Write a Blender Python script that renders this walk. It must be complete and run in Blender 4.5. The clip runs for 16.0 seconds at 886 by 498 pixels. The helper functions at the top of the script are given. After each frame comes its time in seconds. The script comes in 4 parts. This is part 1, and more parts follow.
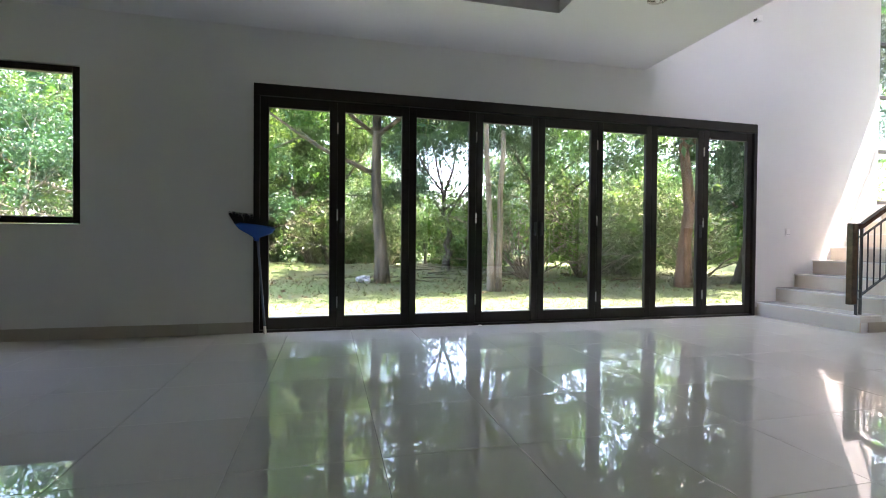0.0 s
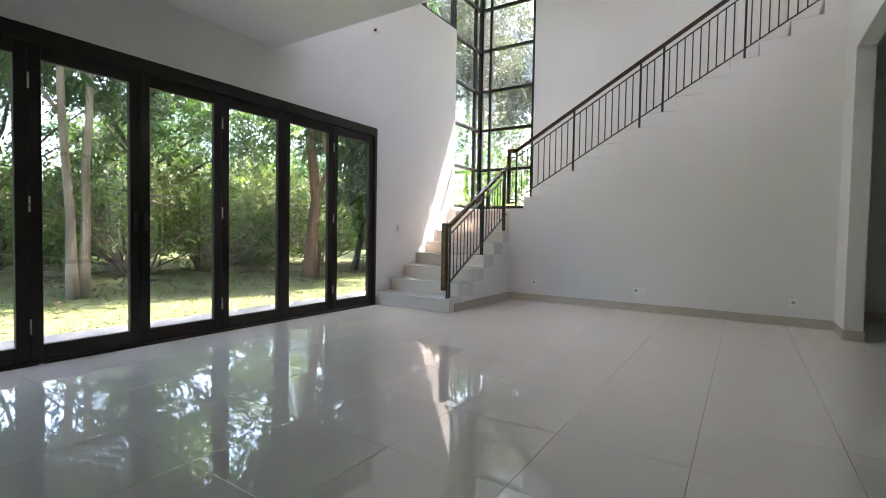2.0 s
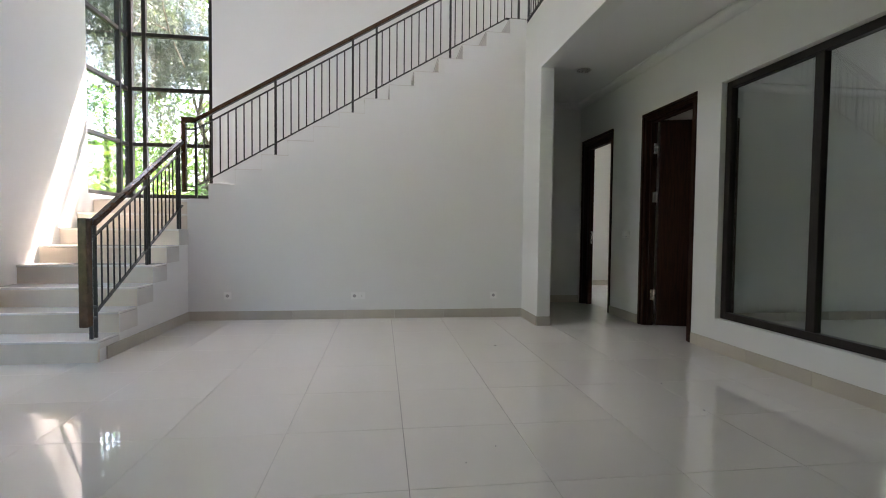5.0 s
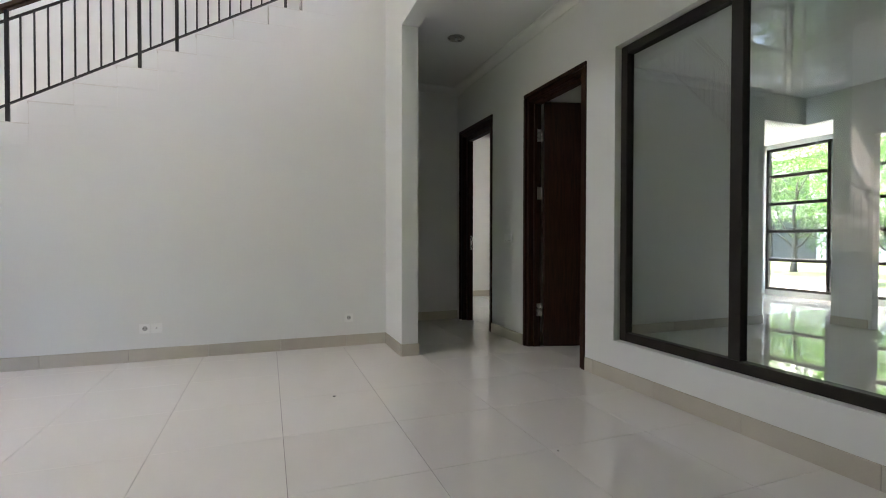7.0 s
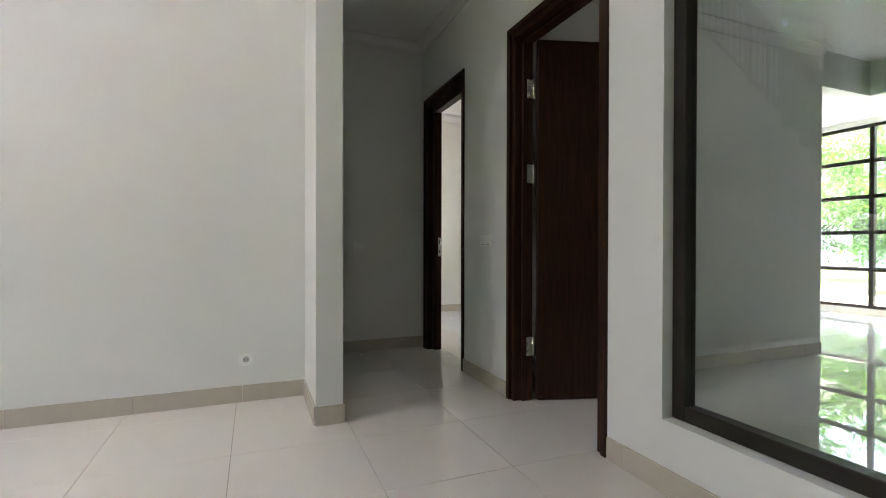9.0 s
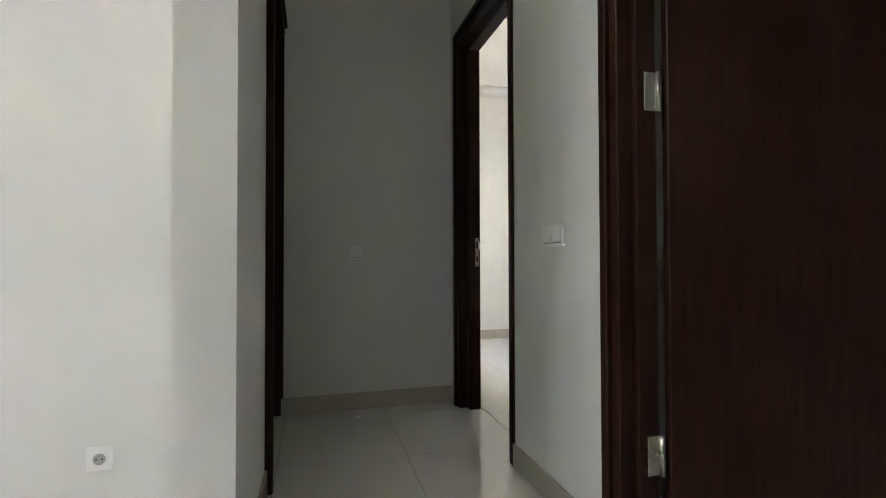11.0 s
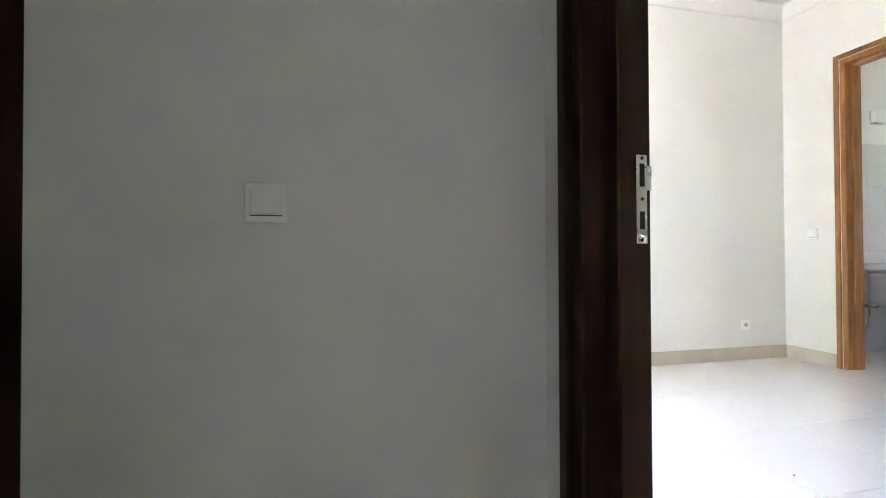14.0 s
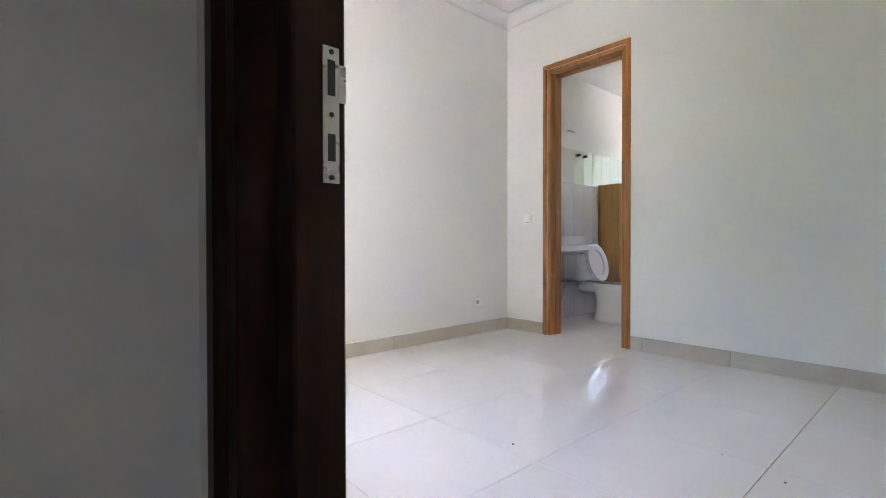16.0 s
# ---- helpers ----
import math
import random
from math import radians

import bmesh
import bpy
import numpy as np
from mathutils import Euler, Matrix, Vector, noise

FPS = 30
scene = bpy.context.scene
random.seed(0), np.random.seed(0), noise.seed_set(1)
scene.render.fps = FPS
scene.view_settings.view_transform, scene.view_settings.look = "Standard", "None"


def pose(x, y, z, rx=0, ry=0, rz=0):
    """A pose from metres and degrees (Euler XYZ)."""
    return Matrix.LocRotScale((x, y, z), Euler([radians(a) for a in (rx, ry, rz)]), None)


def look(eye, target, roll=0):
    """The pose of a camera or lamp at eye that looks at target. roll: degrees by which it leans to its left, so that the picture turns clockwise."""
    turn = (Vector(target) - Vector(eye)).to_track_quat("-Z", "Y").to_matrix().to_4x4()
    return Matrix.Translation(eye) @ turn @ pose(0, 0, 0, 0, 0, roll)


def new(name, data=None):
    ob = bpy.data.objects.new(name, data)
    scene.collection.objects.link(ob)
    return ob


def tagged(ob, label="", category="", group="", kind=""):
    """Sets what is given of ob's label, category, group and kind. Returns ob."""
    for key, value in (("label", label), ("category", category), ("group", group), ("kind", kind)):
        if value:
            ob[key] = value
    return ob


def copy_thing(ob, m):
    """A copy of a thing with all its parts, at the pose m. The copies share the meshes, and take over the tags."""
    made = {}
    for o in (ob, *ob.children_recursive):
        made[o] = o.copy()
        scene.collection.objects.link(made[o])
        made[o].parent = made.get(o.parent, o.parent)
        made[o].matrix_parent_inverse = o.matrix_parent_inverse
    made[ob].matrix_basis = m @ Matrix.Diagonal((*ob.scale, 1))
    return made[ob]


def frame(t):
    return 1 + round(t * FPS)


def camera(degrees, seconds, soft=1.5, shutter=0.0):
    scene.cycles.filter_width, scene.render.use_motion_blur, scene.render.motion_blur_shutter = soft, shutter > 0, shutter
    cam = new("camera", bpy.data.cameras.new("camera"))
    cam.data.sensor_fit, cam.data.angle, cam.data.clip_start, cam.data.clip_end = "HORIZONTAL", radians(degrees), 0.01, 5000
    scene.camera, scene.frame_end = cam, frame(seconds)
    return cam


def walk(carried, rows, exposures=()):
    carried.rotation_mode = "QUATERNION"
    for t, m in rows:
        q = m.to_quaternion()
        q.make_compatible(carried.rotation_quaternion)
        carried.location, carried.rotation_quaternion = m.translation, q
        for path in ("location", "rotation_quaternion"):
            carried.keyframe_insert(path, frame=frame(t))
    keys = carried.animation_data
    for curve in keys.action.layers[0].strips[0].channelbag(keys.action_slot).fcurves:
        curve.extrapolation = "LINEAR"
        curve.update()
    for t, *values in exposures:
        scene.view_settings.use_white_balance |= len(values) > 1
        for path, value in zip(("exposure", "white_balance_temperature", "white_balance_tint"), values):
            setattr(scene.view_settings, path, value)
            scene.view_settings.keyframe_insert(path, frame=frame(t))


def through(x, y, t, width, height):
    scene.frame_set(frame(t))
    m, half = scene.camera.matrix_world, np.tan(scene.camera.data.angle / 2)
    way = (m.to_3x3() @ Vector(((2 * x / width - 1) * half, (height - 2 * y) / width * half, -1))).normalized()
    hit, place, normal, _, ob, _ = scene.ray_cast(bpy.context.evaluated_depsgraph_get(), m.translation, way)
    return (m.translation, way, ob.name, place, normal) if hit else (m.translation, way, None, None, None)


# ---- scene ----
cam = camera(86.9, 16.0, soft=1.0)
PATH = [
    (0, (0.593, -0.122, 0.895), (1.066, 1.821, 0.866), 0.5),
    (0.5, (0.597, -0.002, 0.89), (1.421, 1.82, 0.855), 0.6),
    (1, (0.667, 0.15, 0.965), (1.861, 1.753, 0.903), 0.7),
    (1.5, (0.82, 0.313, 0.991), (2.324, 1.629, 0.919), 1.0),
    (2, (0.927, 0.435, 1.004), (2.608, 1.517, 0.936), 1.0),
    (2.5, (1.034, 0.647, 1.064), (2.837, 1.509, 0.996), 1.2),
    (3, (1.163, 0.896, 1.053), (3.064, 1.515, 0.985), 1.3),
    (3.5, (1.302, 1.134, 1.06), (3.258, 1.549, 0.993), 1.2),
    (4, (1.453, 1.336, 1.055), (3.441, 1.537, 0.987), 1.1),
    (4.5, (1.664, 1.394, 1.046), (3.662, 1.351, 0.974), 0.8),
    (5, (1.936, 1.317, 1.05), (3.918, 1.058, 0.978), 0.6),
    (7.5, (3.365, 0.45, 1.005), (5.222, -0.294, 0.975), -0.0),
    (8, (3.688, 0.227, 1.028), (5.535, -0.54, 0.995), 0.0),
    (8.5, (4.02, 0.049, 1.029), (5.869, -0.712, 1.005), 0.1),
    (9, (4.342, -0.109, 1.012), (6.195, -0.859, 0.996), 0.1),
    (11.3, (5.969, -0.825, 0.947), (7.909, -1.309, 0.992), -0.1),
    (12, (6.529, -0.899, 0.913), (8.491, -1.282, 0.976), 0.0),
    (12.5, (6.905, -0.934, 0.923), (8.869, -1.304, 0.992), -0.1),
    (13, (7.269, -0.925, 0.931), (9.23, -1.317, 0.961), 0.0),
    (13.5, (7.525, -1.029, 0.889), (9.489, -1.405, 0.922), -0.2),
    (14, (7.721, -1.161, 0.883), (9.666, -1.628, 0.909), -0.2),
    (14.5, (7.829, -1.264, 0.86), (9.715, -1.929, 0.875), -0.3),
    (15, (7.893, -1.32, 0.836), (9.679, -2.219, 0.834), -0.2),
    (15.5, (7.942, -1.374, 0.818), (9.583, -2.517, 0.804), -0.1),
    (16, (7.986, -1.47, 0.825), (9.476, -2.804, 0.801), -0.1),
]
walk(cam, [(t, look(eye, target, roll)) for t, eye, target, roll in PATH],
     exposures=[(0, 4.3, 6850, 30), (1.5, 3.85, 6900, 29), (2.5, 3.88, 7100, 28), (4, 3.98, 7050, 28), (5, 3.98, 7050, 27), (7.5, 4.37, 7150, 28), (9, 4.65, 7200, 28),
                (11.3, 5.28, 7100, 28), (12.5, 5.85, 7000, 29), (13.3, 6.05, 6900, 30), (14, 6.2, 6750, 31), (15, 5.8, 6700, 34), (16, 5.5, 6700, 36)])

# ---- light ----
SUN_WAY = Vector((-1.0, 0.35, -2.25)).normalized()
world = bpy.data.worlds.new("world")
scene.world = world
world.use_nodes = True
wn = world.node_tree.nodes
sky = wn.new("ShaderNodeTexSky")
sky.sky_type, sky.sun_disc = "NISHITA", False
sky.sun_elevation = math.asin(-SUN_WAY.z)
sky.sun_rotation = math.atan2(-SUN_WAY.x, -SUN_WAY.y)
sky.air_density, sky.dust_density = 1.0, 3.0
wn["Background"].inputs["Strength"].default_value = 0.15
world.node_tree.links.new(sky.outputs[0], wn["Background"].inputs["Color"])
sun = new("sun", bpy.data.lights.new("sun", "SUN"))
sun.data.energy, sun.data.angle, sun.data.color = 3.3, radians(0.6), (1.0, 0.95, 0.86)
sun.matrix_world = look((20, -8, 40), Vector((20, -8, 40)) + SUN_WAY)

# the sky's light in the high window strip above the patio doors
high_sky = new("window_sky_light", bpy.data.lights.new("window_sky_light", "AREA"))
high_sky.data.shape, high_sky.data.size, high_sky.data.size_y = "RECTANGLE", 3.4, 0.8
high_sky.data.energy, high_sky.data.color, high_sky.data.spread = 3.2, (0.84, 0.92, 1.0), radians(112)
high_sky.matrix_world = look((6.08, 5.3, 5.6), (5.3, 2.7, 1.2))


# ---- materials ----
def nodes_of(name):
    m = bpy.data.materials.new(name)
    m.use_nodes = True
    return m, m.node_tree.nodes, m.node_tree.links, m.node_tree.nodes["Principled BSDF"]


def stuff(name, color, rough=0.5, metal=0.0, spec=0.5, vary=0.06, scale=3.0, grain=120.0, bump=0.1, depth=0.002,
          other=None, stretch=(1, 1, 1), rand=0.0, coat=0.0, island=0.0, mix=0.5, ior=1.5):
    """A surface with large stains and fine grain, a bump and optional variation from piece to piece."""
    m, n, l, p = nodes_of(name)
    geo = n.new("ShaderNodeTexCoord")
    mp = n.new("ShaderNodeMapping")
    mp.inputs["Scale"].default_value = stretch
    l.new(geo.outputs["Object"], mp.inputs["Vector"])
    big, fine = n.new("ShaderNodeTexNoise"), n.new("ShaderNodeTexNoise")
    big.inputs["Scale"].default_value, big.inputs["Detail"].default_value = scale, 5
    fine.inputs["Scale"].default_value, fine.inputs["Detail"].default_value = grain, 3
    for q in (big, fine):
        l.new(mp.outputs[0], q.inputs["Vector"])
    ramp = n.new("ShaderNodeMixRGB")
    two = other or tuple(c * (1 - 2.2 * vary) for c in color)
    ramp.inputs[1].default_value = (*[min(1, c * (1 + vary)) for c in color], 1)
    ramp.inputs[2].default_value = (*two, 1)
    sharpen = n.new("ShaderNodeMapRange")
    sharpen.inputs["From Min"].default_value, sharpen.inputs["From Max"].default_value = mix - 0.2, mix + 0.2
    l.new(big.outputs["Fac"], sharpen.inputs["Value"])
    l.new(sharpen.outputs[0], ramp.inputs[0])
    hsv = n.new("ShaderNodeHueSaturation")
    l.new(ramp.outputs[0], hsv.inputs["Color"])
    val = n.new("ShaderNodeMapRange")
    val.inputs["To Min"].default_value, val.inputs["To Max"].default_value = 1 - 1.2 * vary, 1 + 1.2 * vary
    l.new(fine.outputs["Fac"], val.inputs["Value"])
    last = val.outputs[0]
    if rand or island:
        src = n.new("ShaderNodeObjectInfo") if rand else n.new("ShaderNodeNewGeometry")
        out = src.outputs["Random"] if rand else src.outputs["Random Per Island"]
        k = rand or island
        r2 = n.new("ShaderNodeMapRange")
        r2.inputs["To Min"].default_value, r2.inputs["To Max"].default_value = 1 - k, 1 + k
        l.new(out, r2.inputs["Value"])
        mul = n.new("ShaderNodeMath")
        mul.operation = "MULTIPLY"
        l.new(last, mul.inputs[0]), l.new(r2.outputs[0], mul.inputs[1])
        last = mul.outputs[0]
    l.new(last, hsv.inputs["Value"])
    l.new(hsv.outputs[0], p.inputs["Base Color"])
    rr = n.new("ShaderNodeMapRange")
    rr.inputs["To Min"].default_value, rr.inputs["To Max"].default_value = max(0.0, rough * 0.85), min(1, rough * 1.15)
    l.new(big.outputs["Fac"], rr.inputs["Value"])
    l.new(rr.outputs[0], p.inputs["Roughness"])
    p.inputs["Metallic"].default_value = metal
    p.inputs["Specular IOR Level"].default_value = spec
    p.inputs["Coat Weight"].default_value = coat
    p.inputs["IOR"].default_value = ior
    b = n.new("ShaderNodeBump")
    b.inputs["Strength"].default_value, b.inputs["Distance"].default_value = bump, depth
    l.new(fine.outputs["Fac"], b.inputs["Height"])
    l.new(b.outputs[0], p.inputs["Normal"])
    return m


def glass_material(name, tint=(0.93, 0.97, 0.95)):
    m, n, l, p = nodes_of(name)
    n.remove(p)
    clear, gloss, mixer = n.new("ShaderNodeBsdfTransparent"), n.new("ShaderNodeBsdfGlossy"), n.new("ShaderNodeMixShader")
    clear.inputs["Color"].default_value, gloss.inputs["Roughness"].default_value = (*tint, 1), 0.0
    lw, power, mad = n.new("ShaderNodeLayerWeight"), n.new("ShaderNodeMath"), n.new("ShaderNodeMath")
    power.operation, power.inputs[1].default_value = "POWER", 5.0
    mad.operation, mad.inputs[1].default_value, mad.inputs[2].default_value = "MULTIPLY_ADD", 0.93, 0.062
    l.new(lw.outputs["Facing"], power.inputs[0]), l.new(power.outputs[0], mad.inputs[0]), l.new(mad.outputs[0], mixer.inputs[0])
    l.new(clear.outputs[0], mixer.inputs[1]), l.new(gloss.outputs[0], mixer.inputs[2])
    l.new(mixer.outputs[0], n["Material Output"].inputs["Surface"])
    return m


def dusty_glass(name, amount=0.1):
    """Clear glass with a streaky film of dust that scatters the daylight."""
    m = glass_material(name)
    n, l = m.node_tree.nodes, m.node_tree.links
    out = n["Material Output"].inputs["Surface"]
    clean = out.links[0].from_socket
    tc, mp, noise_, span = n.new("ShaderNodeTexCoord"), n.new("ShaderNodeMapping"), n.new("ShaderNodeTexNoise"), n.new("ShaderNodeMapRange")
    mp.inputs["Scale"].default_value = (9, 9, 0.8)
    noise_.inputs["Scale"].default_value, noise_.inputs["Detail"].default_value = 1.2, 5
    span.inputs["From Min"].default_value, span.inputs["From Max"].default_value = 0.35, 0.75
    span.inputs["To Min"].default_value, span.inputs["To Max"].default_value = amount * 0.6, amount * 1.6
    film, mixer = n.new("ShaderNodeBsdfTranslucent"), n.new("ShaderNodeMixShader")
    film.inputs["Color"].default_value = (0.85, 0.87, 0.88, 1)
    l.new(tc.outputs["Object"], mp.inputs["Vector"]), l.new(mp.outputs[0], noise_.inputs["Vector"])
    l.new(noise_.outputs["Fac"], span.inputs["Value"]), l.new(span.outputs[0], mixer.inputs[0])
    l.new(clean, mixer.inputs[1]), l.new(film.outputs[0], mixer.inputs[2]), l.new(mixer.outputs[0], out)
    return m


def leaf_material(name, color, other, through=0.45):
    m, n, l, p = nodes_of(name)
    geo, ramp = n.new("ShaderNodeNewGeometry"), n.new("ShaderNodeMixRGB")
    ramp.inputs[1].default_value, ramp.inputs[2].default_value = (*color, 1), (*other, 1)
    l.new(geo.outputs["Random Per Island"], ramp.inputs[0])
    l.new(ramp.outputs[0], p.inputs["Base Color"])
    p.inputs["Roughness"].default_value = 0.45
    tr, mixer = n.new("ShaderNodeBsdfTranslucent"), n.new("ShaderNodeMixShader")
    warm = n.new("ShaderNodeMixRGB")
    warm.blend_type, warm.inputs[0].default_value = "MULTIPLY", 1.0
    warm.inputs[2].default_value = (1.3, 1.35, 0.75, 1)
    l.new(ramp.outputs[0], warm.inputs[1])
    l.new(warm.outputs[0], tr.inputs["Color"])
    mixer.inputs[0].default_value = through
    l.new(p.outputs[0], mixer.inputs[1]), l.new(tr.outputs[0], mixer.inputs[2])
    l.new(mixer.outputs[0], n["Material Output"].inputs["Surface"])
    return m


PAINT = stuff("white_wall_paint", (0.80, 0.80, 0.775), 0.55, vary=0.012, scale=0.8, grain=220, bump=0.12, depth=0.0008, spec=0.3)
CEILING = stuff("white_ceiling_paint", (0.82, 0.82, 0.81), 0.8, vary=0.012, scale=0.7, grain=160, bump=0.05, depth=0.0006, spec=0.2)
TILE = stuff("polished_cream_tile", (0.79, 0.755, 0.695), 0.012, vary=0.008, scale=2.2, grain=40, bump=0.0, depth=0.0005, rand=0.008, ior=2.0)
GROUT = stuff("grey_grout", (0.16, 0.145, 0.125), 0.8, vary=0.15)
BASE_TILE = stuff("beige_skirting_tile", (0.56, 0.51, 0.43), 0.22, vary=0.03, scale=4, bump=0.02, rand=0.04)
RISER_TILE = stuff("beige_riser_tile", (0.70, 0.62, 0.52), 0.3, vary=0.025, scale=3, bump=0.02, rand=0.03)
STEP_TILE = stuff("cream_step_tile", (0.77, 0.745, 0.70), 0.16, vary=0.025, scale=3, bump=0.02, rand=0.03)
ALU = stuff("dark_brown_frame", (0.024, 0.019, 0.015), 0.42, vary=0.1, scale=6, bump=0.03, spec=0.3)
DARKWOOD = stuff("dark_stained_wood", (0.034, 0.011, 0.005), 0.42, spec=0.22, vary=0.3, scale=5, grain=30, bump=0.12, other=(0.016, 0.006, 0.003), stretch=(9, 9, 0.7))
RAILWOOD = stuff("brown_handrail_wood", (0.085, 0.042, 0.022), 0.22, vary=0.25, scale=6, grain=40, bump=0.06, other=(0.05, 0.024, 0.013), stretch=(2, 2, 2))
ORANGEWOOD = stuff("honey_oak_wood", (0.40, 0.165, 0.045), 0.35, vary=0.15, scale=4, grain=30, bump=0.06, other=(0.27, 0.10, 0.026), stretch=(10, 10, 0.8))
CABWOOD = stuff("light_oak_veneer", (0.50, 0.27, 0.09), 0.35, vary=0.1, scale=4, grain=30, bump=0.04, stretch=(8, 8, 0.8))
STEEL = stuff("black_painted_steel", (0.018, 0.017, 0.016), 0.38, vary=0.15, bump=0.04)
CHROME = stuff("brushed_steel", (0.60, 0.58, 0.54), 0.28, metal=1.0, vary=0.05, scale=30, bump=0.03)
PLASTIC = stuff("white_plastic", (0.88, 0.88, 0.86), 0.3, vary=0.01, bump=0.01)
DARKPLASTIC = stuff("dark_plastic", (0.03, 0.03, 0.03), 0.45, vary=0.1)
SOCKET_GREY = stuff("socket_grey", (0.45, 0.45, 0.44), 0.5)
CERAMIC = stuff("white_ceramic", (0.80, 0.80, 0.79), 0.08, vary=0.01, bump=0.0, spec=0.6)
BATHTILE = stuff("white_bath_tile", (0.72, 0.72, 0.70), 0.24, vary=0.015, rand=0.02, bump=0.01)
BLUE = stuff("blue_broom_plastic", (0.005, 0.09, 0.42), 0.35, vary=0.08)
BRISTLE = stuff("black_bristle", (0.012, 0.012, 0.013), 0.7, vary=0.3, island=0.4)
CONCRETE = stuff("patio_concrete", (0.42, 0.42, 0.41), 0.7, vary=0.08, scale=2, grain=60, bump=0.2)
FASCIA = stuff("white_house_render", (0.72, 0.71, 0.69), 0.7, vary=0.05, scale=1.0, grain=40)
ROOF = stuff("grey_roof_tile", (0.16, 0.15, 0.15), 0.7, vary=0.15, scale=4, island=0.15)
ASPHALT = stuff("pale_paving", (0.32, 0.31, 0.30), 0.8, vary=0.1, scale=3)
SOIL = stuff("lawn_ground", (0.068, 0.102, 0.030), 0.9, vary=0.3, scale=0.55, grain=14, bump=0.6, depth=0.03, other=(0.095, 0.085, 0.05), mix=0.55)
GRASS = leaf_material("grass_blades", (0.058, 0.105, 0.022), (0.105, 0.140, 0.038), 0.3)
LITTER = stuff("dry_leaf_litter", (0.20, 0.12, 0.06), 0.9, vary=0.3, island=0.45)
BARKS = [stuff("grey_bark", (0.12, 0.092, 0.066), 0.9, vary=0.45, scale=5, grain=28, bump=0.9, depth=0.03, stretch=(1, 1, 0.3)),
         stuff("pale_bark", (0.25, 0.20, 0.155), 0.9, vary=0.25, scale=5, grain=28, bump=0.8, depth=0.02, stretch=(1, 1, 0.3)),
         stuff("red_brown_bark", (0.17, 0.092, 0.055), 0.9, vary=0.3, scale=4, grain=24, bump=0.9, depth=0.03, stretch=(1, 1, 0.3)),
         stuff("dark_bark", (0.07, 0.058, 0.048), 0.9, vary=0.4, scale=5, grain=28, bump=0.9, depth=0.03, stretch=(1, 1, 0.3))]
BAG = stuff("dirty_plastic_bag", (0.42, 0.42, 0.43), 0.45, vary=0.35, scale=8, bump=0.2, other=(0.2, 0.21, 0.23))
LEAVES = [leaf_material("mid_green_leaf", (0.042, 0.125, 0.036), (0.095, 0.185, 0.048), 0.45),
          leaf_material("dark_green_leaf", (0.020, 0.070, 0.034), (0.045, 0.115, 0.048), 0.38),
          leaf_material("yellow_green_leaf", (0.068, 0.135, 0.034), (0.14, 0.20, 0.06), 0.42)]
# bright haze beyond the stair window is put into this pale leaf colour
LEAVES.append(leaf_material("hazed_pale_leaf", (0.12, 0.15, 0.125), (0.19, 0.225, 0.19), 0.18))
GLASS = glass_material("clear_glass")
DUSTY = dusty_glass("dusty_glass", 0.009)


# ---- building helpers ----
def quads(bm, verts, faces):
    vs = [bm.verts.new(v) for v in verts]
    for f in faces:
        bm.faces.new([vs[i] for i in f])


CUBE_FACES = [(0, 3, 2, 1), (4, 5, 6, 7), (0, 1, 5, 4), (1, 2, 6, 5), (2, 3, 7, 6), (3, 0, 4, 7)]


def box(lo, hi, bevel=0.0, bm=None, segments=1):
    """A box from corner to corner, its edges rounded by bevel."""
    bm = bm or bmesh.new()
    t = bmesh.new() if bevel else bm
    (a, b, c), (d, e, f) = [min(p) for p in zip(lo, hi)], [max(p) for p in zip(lo, hi)]
    quads(t, [(a, b, c), (d, b, c), (d, e, c), (a, e, c), (a, b, f), (d, b, f), (d, e, f), (a, e, f)], CUBE_FACES)
    if bevel:
        bmesh.ops.bevel(t, geom=t.edges[:], offset=bevel, segments=segments, affect="EDGES", profile=0.5)
        me = bpy.data.meshes.new("tmp")
        t.to_mesh(me), t.free()
        bm.from_mesh(me)
        bpy.data.meshes.remove(me)
    return bm


def tube(points, radius, sides=8, bm=None):
    """A round rod along points, with a radius or one for each point, its ends closed."""
    bm = bm or bmesh.new()
    pts = [Vector(p) for p in points]
    rad = radius if isinstance(radius, (list, tuple)) else [radius] * len(pts)
    rings, side = [], None
    for i, p in enumerate(pts):
        way = (pts[min(i + 1, len(pts) - 1)] - pts[max(i - 1, 0)]).normalized()
        if side is None:
            side = way.orthogonal().normalized()
        side = (side - way * side.dot(way)).normalized()
        up = way.cross(side)
        rings.append([bm.verts.new(p + (side * math.cos(a) + up * math.sin(a)) * rad[i])
                      for a in [2 * math.pi * k / sides for k in range(sides)]])
    for a, b in zip(rings, rings[1:]):
        for k in range(sides):
            f = bm.faces.new((a[k], a[(k + 1) % sides], b[(k + 1) % sides], b[k]))
            f.smooth = True
    bm.faces.new(rings[0][::-1]), bm.faces.new(rings[-1])
    return bm


def lathe(profile, center, sides=24, bm=None, squash=(1, 1)):
    """A turned shape: profile of (radius, height)."""
    bm = bm or bmesh.new()
    rings = []
    for r, z in profile:
        rings.append([bm.verts.new((center[0] + r * squash[0] * math.cos(a), center[1] + r * squash[1] * math.sin(a), center[2] + z))
                      for a in [2 * math.pi * k / sides for k in range(sides)]])
    for a, b in zip(rings, rings[1:]):
        for k in range(sides):
            f = bm.faces.new((a[k], a[(k + 1) % sides], b[(k + 1) % sides], b[k]))
            f.smooth = True
    bm.faces.new(rings[0][::-1]), bm.faces.new(rings[-1])
    return bm


